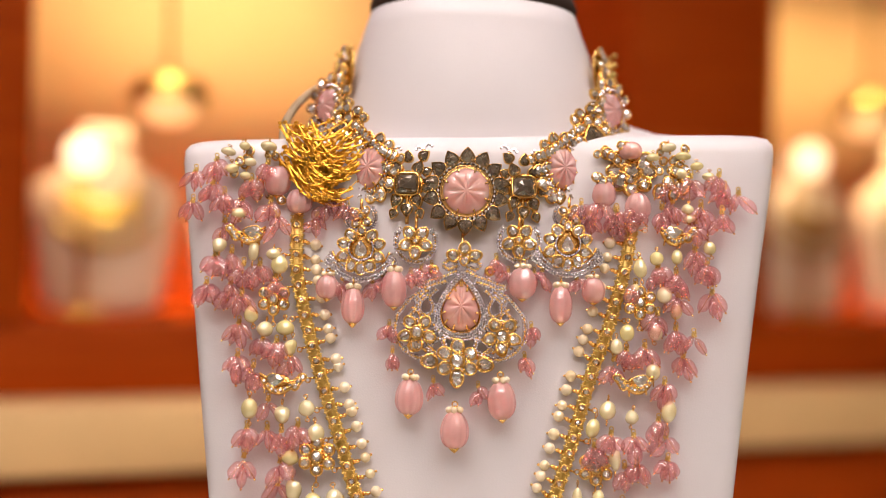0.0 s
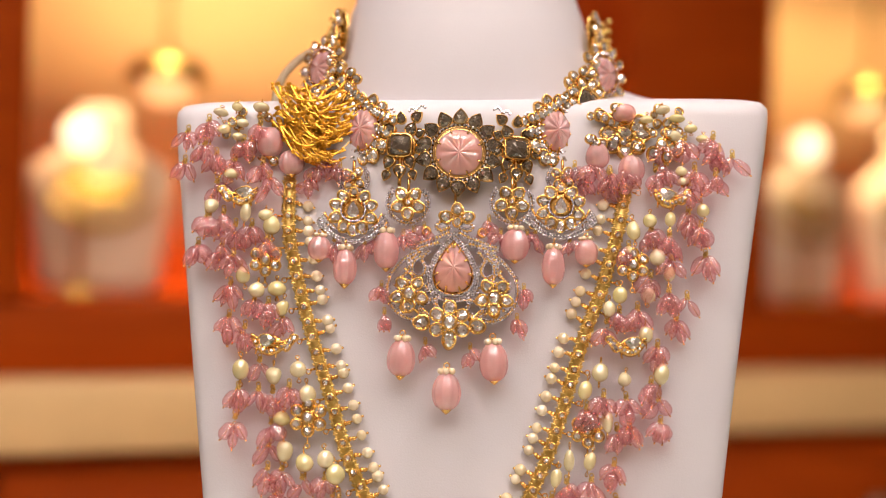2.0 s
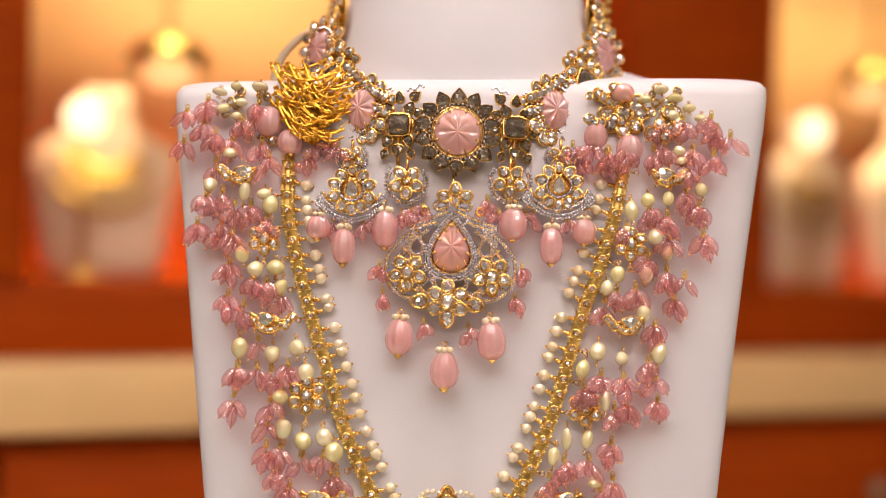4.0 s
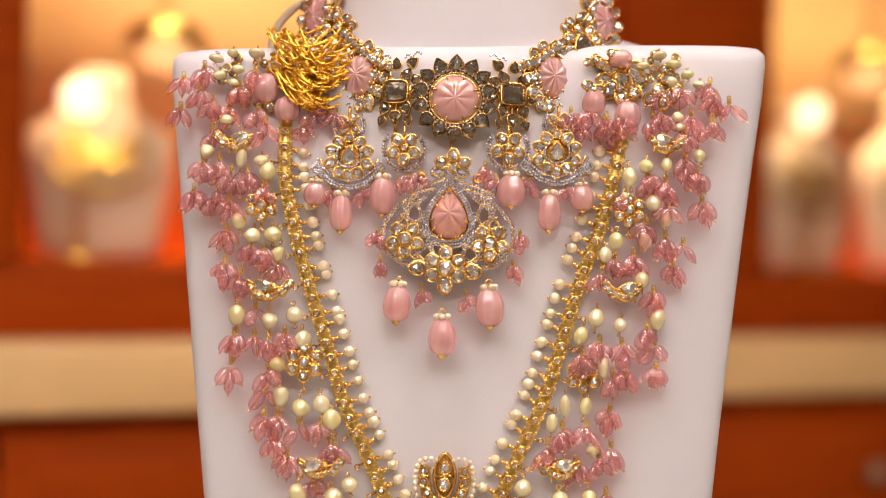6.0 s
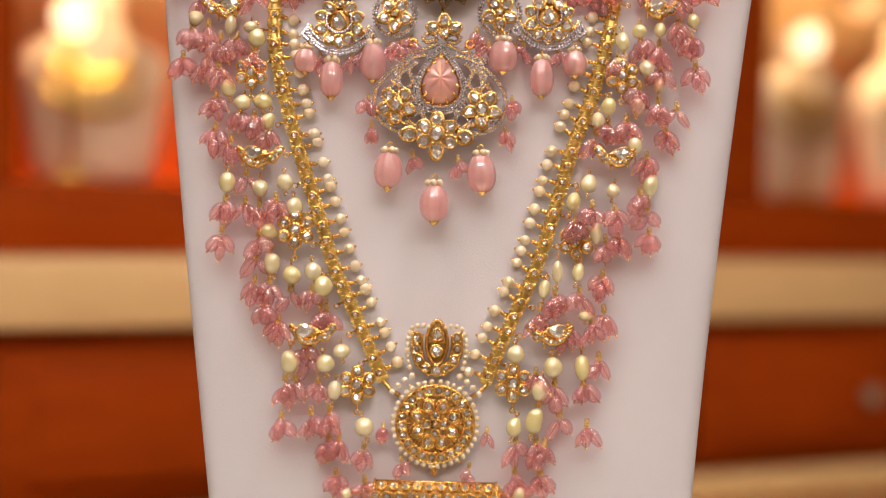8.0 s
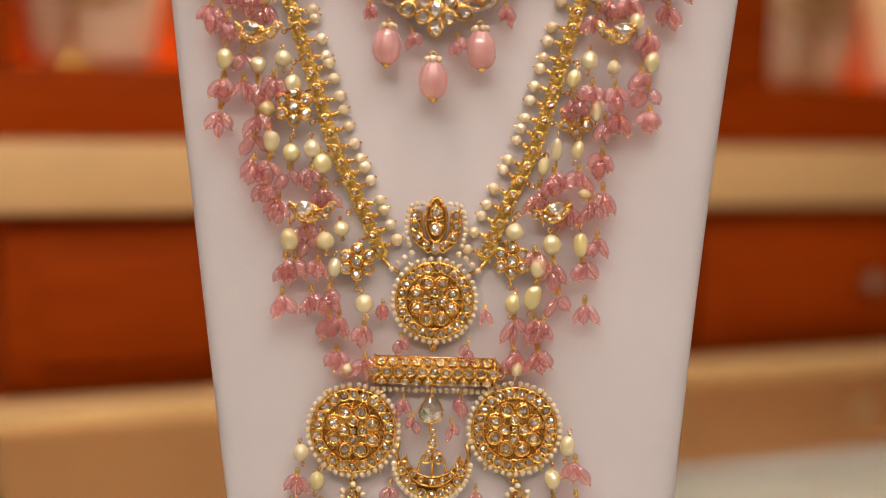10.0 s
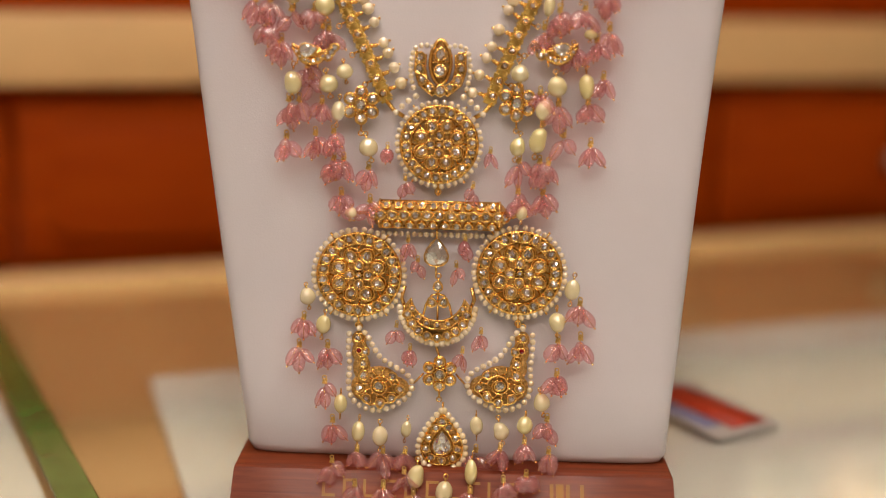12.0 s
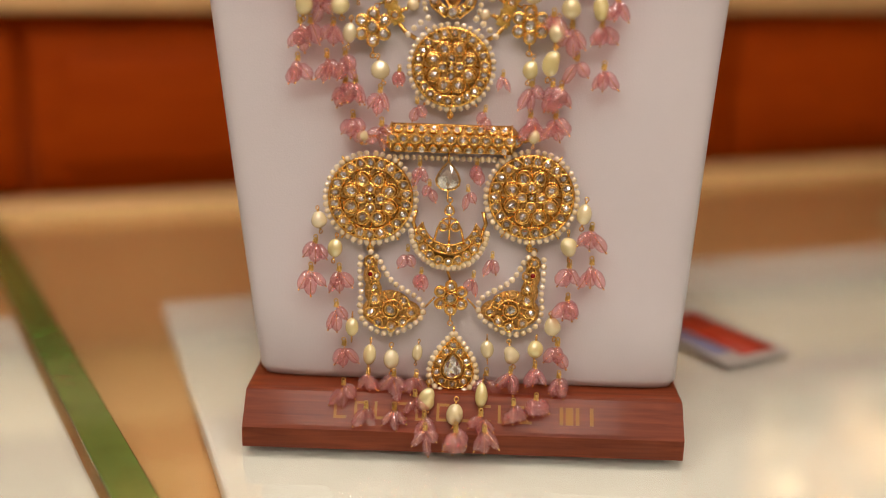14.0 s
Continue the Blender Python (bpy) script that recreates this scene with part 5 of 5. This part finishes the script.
def choker_band(points):
    """The jewelled band that carries the stations: a curved gold strip with three rows of small stones."""
    line = spline(points, 30)
    rows, spots = [], []
    for i, (p, d) in enumerate(line):
        k = i / 29
        out = (Vector((p.x - 0.006, (p.y - 0.058) * 1.6, 0))).normalized()
        side = d.cross(out).normalized()
        side = side if side.z > 0 else -side
        half = 0.0105 - 0.0035 * k
        rows.append([p + side * half - out * 0.0012, p + side * half, p + out * 0.0006, p - side * half, p - side * half - out * 0.0012])
        spots.append((p, side, out, half))
    bm = bmesh.new()
    loft(bm, rows)
    band = part("band", bm, GOLD, choker, "gold band set with small diamonds")
    for i, (p, side, out, half) in enumerate(spots):
        for j, f in enumerate((1.05, 0.38, -0.38, -1.05)):
            q = p + side * half * f + out * 0.0006
            along = side.cross(-out)
            m = Matrix((along, -out, side)).transposed().to_4x4()
            m.translation = q
            put("stone", RNG.choice(GREY_S), band, m @ pose(0, 0, 0, RNG.uniform(-8, 8), (0 if f > 0 else 180) + RNG.uniform(-25, 25), RNG.uniform(-8, 8)) @ Matrix.Scale(RNG.uniform(0.72, 0.9), 4))


choker_band([(-0.035, -0.002, 0.4170), (-0.046, 0.001, 0.4230), (-0.0605, 0.011, 0.4400), (-0.0695, 0.028, 0.4590), (-0.0655, 0.045, 0.4830)])
choker_band([(0.039, -0.002, 0.4185), (0.050, 0.001, 0.4250), (0.0655, 0.011, 0.4420), (0.0760, 0.028, 0.4610), (0.0745, 0.045, 0.4850)])
# clasp balls behind the ends
for x, z in ((-0.0665, 0.4870), (0.0800, 0.4860)):
    bm = bmesh.new()
    for i in range(14):
        ball(bm, (0.004 * math.sin(i * 2.1), 0.003 * math.cos(i * 1.7), -0.010 + 0.0016 * i), 0.0030 - 0.0001 * i, 0, 8, 6)
    tagged(part("clasp", bm, YELLOW_GOLD, choker, "bright gold bead clasp", pose(x, 0.058, z)), kind="stuff")
# coil of fine gold strings that hangs at one side of the neck
bm = bmesh.new()
crng = random.Random(11)
for k in range(110):
    x0, z0 = crng.uniform(-0.092, -0.074), crng.uniform(0.420, 0.445)
    a, sag, front = crng.uniform(-0.9, 0.2), crng.uniform(0.004, 0.014), crng.uniform(-0.007, 0.004)
    pts = [(x0 + 0.026 * t * math.cos(a), front - 0.004 * math.sin(math.pi * t), z0 + 0.024 * t * math.sin(a) - sag * math.sin(math.pi * t)) for t in (i / 9 for i in range(10))]
    tube(bm, pts, crng.uniform(0.0002, 0.0006), 5)
    for p in pts[::2]:
        ball(bm, p, crng.uniform(0.0007, 0.0014), 0, 7, 5)
tagged(part("gold_string_coil", bm, BRIGHT_GOLD, choker, "tangled bright gold strings", None, False), kind="stuff")
bm = bmesh.new()
tube(bm, [tuple(p) for p, d in spline([(-0.0930, 0.012, 0.428), (-0.0925, 0.020, 0.448), (-0.0850, 0.032, 0.464), (-0.0730, 0.046, 0.476), (-0.0640, 0.056, 0.484)], 24)], 0.0022, 8)
part("cord", bm, CORD, choker, "tan tie cord")


# ---- hanging pendants of the choker ----
def pave_run(bm, pts, count, size=0.00075, jitter=0.0):
    for p, d in spline(pts, count):
        ball(bm, (p.x + crng.uniform(-jitter, jitter), p.y, p.z + crng.uniform(-jitter, jitter)), size, 0, 6, 5)


def fan_pendant(x, z, y, s):
    """A flower over a jewelled fan, from which carved drops hang."""
    bm = bmesh.new()
    tube(bm, arc(0, 0.004, 0.0150, 108, 252, -0.0006, 20), 0.0008, 6)
    tube(bm, arc(0, 0.000, 0.0065, 90, 270, -0.0006, 16), 0.0006, 6)
    for xx in (-0.013, 0.013):
        hoop(bm, (xx, 0, -0.0085), 0.0022, 0.0005, 0, 12)
    ball(bm, (0, 0.0008, 0.001), (0.0075, 0.0014, 0.0085), 0, 16, 8)
    tube(bm, [(0, 0, 0.008), (0, 0, 0.012)], 0.0007, 6)
    ob = part("fan_pendant", bm, GOLD, choker, "gold fan-shaped flower pendant with diamonds", pose(x, y, z))
    gem(PEAR_L, ob, 0, 0.0010, -0.0022, 0, 0.75)
    for i, a in enumerate((-150, -110, -70, -35, 35, 70, 110, 150, 180)):
        gem(PEAR_M, ob, 0.0092 * math.sin(radians(a)), 0.0090 * math.cos(radians(a)), -0.0010, a, 1.0)
    gem(PEAR_M, ob, 0, 0.0098, -0.0008, 0, 0.7)
    bm = bmesh.new()
    for lift, r, a in ((0.0020, 0.0172, 110), (0.0034, 0.0170, 112), (0.0058, 0.0168, 116)):
        pave_run(bm, arc(0, lift, r, a, 360 - a, -0.0016, 20), 28, 0.00085, 0.0002)
    pave_run(bm, arc(0, 0.001, 0.0060, 60, 300, -0.0030, 20), 20, 0.0007)
    for side in (-1, 1):
        pave_run(bm, [(side * 0.0165, -0.0014, -0.0040), (side * 0.0175, -0.0014, -0.0065), (side * 0.0150, -0.0014, -0.0085)], 6, 0.0009)
    tagged(part("pave_ring", bm, PAVE, ob, "rows of tiny pave diamonds", None, False), kind="stuff")


fan_pendant(-0.0490, 0.3800, -0.007, 1)
fan_pendant(0.0530, 0.3850, -0.007, -1)


def cluster_pendant(x, z, y, r, count):
    """A small half-round cluster with a pave edge."""
    bm = bmesh.new()
    tube(bm, arc(0, 0, r, 60, 300, -0.0004, 24), 0.0008, 6)
    ball(bm, (0, 0.0006, 0), (r * 0.55, 0.0012, r * 0.55), 0, 14, 6)
    tube(bm, [(0, 0, r * 0.6), (0, 0.0006, r * 1.35)], 0.0008, 6)
    ob = part("cluster_pendant", bm, GOLD, choker, "small gold diamond cluster pendant", pose(x, y, z))
    petals(PEAR_M, ob, 0, 0, -0.0010, r * 0.58, count, 36, r / 0.0098 * 1.05)
    gem(ROUND_S, ob, 0, 0.0006, -0.0018, 0, 0.8)
    bm = bmesh.new()
    for k in (0.96, 1.12):
        pave_run(bm, arc(0, 0, r * k, 50, 310, -0.0013, 24), 28, 0.0008, 0.0002)
    tagged(part("pave_ring", bm, PAVE, ob, "row of tiny pave diamonds", None, False), kind="stuff")


cluster_pendant(-0.0222, 0.3850, -0.006, 0.0095, 5)
cluster_pendant(0.0290, 0.3870, -0.006, 0.0095, 5)
cluster_pendant(-0.0500, 0.3970, -0.002, 0.0070, 4)
cluster_pendant(0.0540, 0.4005, -0.002, 0.0070, 4)
for x, z, w, h in ((-52, 352.5, 12.5, 18.5), (50, 356, 12.8, 18.5), (-65, 361.5, 11.5, 12.5), (66, 363.5, 12.0, 13.0), (-32, 361.5, 13.0, 18.5), (31, 366, 13.5, 16.0)):
    carved_drop(choker, x, z, w, h, -0.009 if h > 13 else -0.008)
for x, z, count, k in ((-43, 365, 3, 0.8), (-58, 366, 3, 0.8), (41, 373, 3, 0.8), (58, 369, 3, 0.8), (-19, 372, 4, 0.8), (-24, 370, 3, 0.75), (18, 378, 4, 0.85), (24, 372, 3, 0.75), (-38, 368, 3, 0.7), (37, 372, 3, 0.7), (-14, 374, 3, 0.7)):
    tassel(choker, x, z, count, -0.006, k)

# carved drops and bead cluster where the long necklace leaves the shoulder
for x, z, w, h in ((-81, 404, 13.0, 13.0), (-92, 414, 13.0, 15.0), (71, 412, 12.0, 13.0), (88, 406, 14.0, 14.5), (84, 434, 12.0, 9.0)):
    carved_drop(long_n, x, z, w, h, -0.004, False)
for x, z in ((-68, 404), (-62, 407), (-57, 403), (-72, 398), (64, 402), (77, 400), (60, 407)):
    tassel(long_n, x, z, 3, -0.002, 0.85)
flower_motif(long_n, 0.085, 0.424, 0.000, 0.0130, 8, PEAR_M)
flower_motif(long_n, 0.098, 0.428, 0.004, 0.0095, 6)
flower_motif(long_n, -0.098, 0.425, 0.004, 0.0090, 6)
for i in range(46):
    gem(ROUND_M if i % 3 else PEAR_M, long_n, crng.uniform(0.066, 0.114), crng.uniform(0.412, 0.438), crng.uniform(-0.006, 0.000), crng.uniform(0, 360), crng.uniform(0.7, 1.1), 25)
for i in range(20):
    gem(ROUND_M, long_n, crng.uniform(-0.114, -0.088), crng.uniform(0.404, 0.430), crng.uniform(-0.006, 0.001), crng.uniform(0, 360), crng.uniform(0.6, 0.95), 25)

# large centre pendant: an open lace of gold wire set with rows of tiny diamonds
pend_z = 0.3500
po = outline("pear", 0.0094, 0.0124, 40)
LACE = [[(31, -1), (32, -8), (30, -15), (25, -20), (18, -22), (12, -20)], [(19, 11), (24, 7.5), (28, 3), (31, -1)], [(2, 21.5), (8, 18.5), (13, 17), (18, 15), (22.5, 14)], [(7, 16), (13, 14.5), (18, 12.5), (22.5, 13.5)],
        [(12, 12), (15.5, 8), (13.5, 3), (16, -1), (20, 1), (19.5, 6), (16, 9)], [(22, 8), (21.5, 3), (24.5, -1), (28, -4)], [(10, -9), (14, -5), (19, -3.5), (25, -3)], [(6, -11), (12, -13), (15.5, -17), (11.5, -20), (7.5, -17), (8.5, -12.5)],
        [(13, -8), (15.5, -12), (14, -16)], [(2, 24), (6, 22), (9, 24), (6, 26.5), (2, 25)], [(26, -17), (22, -13.5), (17.5, -15)], [(16, 12), (20, 8), (22, 5)], [(28, -5), (25, -10), (27, -14)]]
lace = []
for s in (-1, 1):
    for pts in LACE:
        lace.append([p for p, d in spline([(s * u / 1000, -0.0006, v / 1000) for u, v in pts], 22)])
bm = bmesh.new()
for line in lace:
    tube(bm, line, 0.0010, 8)
for k in (1.08, 1.34):
    tube(bm, [(u * k, -0.0008, v * k + 0.0040) for u, v in po], 0.0007, 6, 0, True)
for s in (-1, 1):
    for pts in ([(8, -22), (14, -17), (18, -12)], [(26, -8), (22, -14), (16, -19)], [(21, -6), (20, -1), (24, 3)]):
        tube(bm, [tuple(p) for p, d in spline([(s * u / 1000, -0.0012, v / 1000) for u, v in pts], 14)], 0.0007, 6)
    hoop(bm, (s * 0.0138, -0.0008, 0.0215), 0.0018, 0.0009, 0, 14)
loft(bm, [[(u * 1.02, 0.0006, v * 1.02 + 0.0040) for u, v in po], [(u * 1.02, -0.0014, v * 1.02 + 0.0040) for u, v in po]], 0)
for i in range(12):
    u, v = po[(i * 40 // 12 + 2) % 40]
    tube(bm, [(u * 1.05, 0.0, v * 1.05 + 0.004), (u * 1.04, -0.0030, v * 1.04 + 0.004), (u * 0.80, -0.0050, v * 0.80 + 0.004)], 0.0005, 5)
tube(bm, [(0, 0, 0.029), (0, 0.001, 0.040)], 0.0007, 6)
centre = part("centre_pendant", bm, GOLD, choker, "large gold lace pendant with pave diamonds and a carved pink pear", pose(0.0010, -0.007, pend_z))
put("carved_stone", carved_disc(0.0092, 0.0122, 8, 0.22, 0.0044, True), centre, pose(0, -0.0008, 0.0040), "carved pink pear stone")
bm = bmesh.new()
for line in lace:
    run = sum((b - a).length for a, b in zip(line, line[1:]))
    for side in (-1, 1):
        pts = []
        for a, b in zip(line, line[1:]):
            d = (b - a).normalized()
            pts.append(a + Vector((-d.z, 0, d.x)) * side * 0.00072 + Vector((0, -0.0008, 0)))
        pave_run(bm, pts, max(5, int(run / 0.00155)), crng.uniform(0.00072, 0.00085), 0.00018)
for k in (1.12, 1.24, 1.36):
    pave_run(bm, [(u * k, -0.0016, v * k + 0.004) for u, v in po], int(50 * k), 0.00074, 0.0002)
tagged(part("pave_field", bm, PAVE, centre, "rows of tiny pave diamonds", None, False), kind="stuff")
for x, z, flip in ((-0.0210, -0.0095, -1), (0.0205, -0.0100, 1)):
    petals(PEAR_M, centre, x, z, -0.0026, 0.0062, 5, 36, 0.98, 1.05, True)
    gem(ROUND_M, centre, x, z, -0.0034, 0, 1.25)
petals(ROUND_L, centre, -0.001, -0.0230, -0.0026, 0.0072, 6, 0, 0.92)
gem(ROUND_L, centre, -0.001, -0.0230, -0.0034, 0, 1.0)
for x, z, a, k in ((-0.0148, -0.0235, -100, 1.25), (0.0128, -0.0245, 100, 1.25), (-0.001, -0.0325, 180, 1.15), (-0.0225, -0.0160, 200, 0.95), (0.0205, -0.0175, 160, 0.95), (0.0012, 0.0325, 0, 1.0), (-0.0048, 0.0288, -70, 1.0), (0.0068, 0.0288, 70, 1.0), (0.001, 0.0262, 180, 0.8)):
    gem(PEAR_M, centre, x, z, -0.0022, a, k)
for x, z, w, h in ((-23, 309, 13.8, 18.5), (22, 308.5, 14.0, 19.0), (-0.5, 293.5, 13.8, 19.0)):
    carved_drop(choker, x, z, w, h, -0.010)
for x, z, count in ((-11.5, 317, 3), (10.5, 315, 3), (-34, 344, 4), (36, 345, 4), (-32, 331, 4), (33, 330, 4)):
    tassel(choker, x, z, count, -0.007, 0.78, 26)
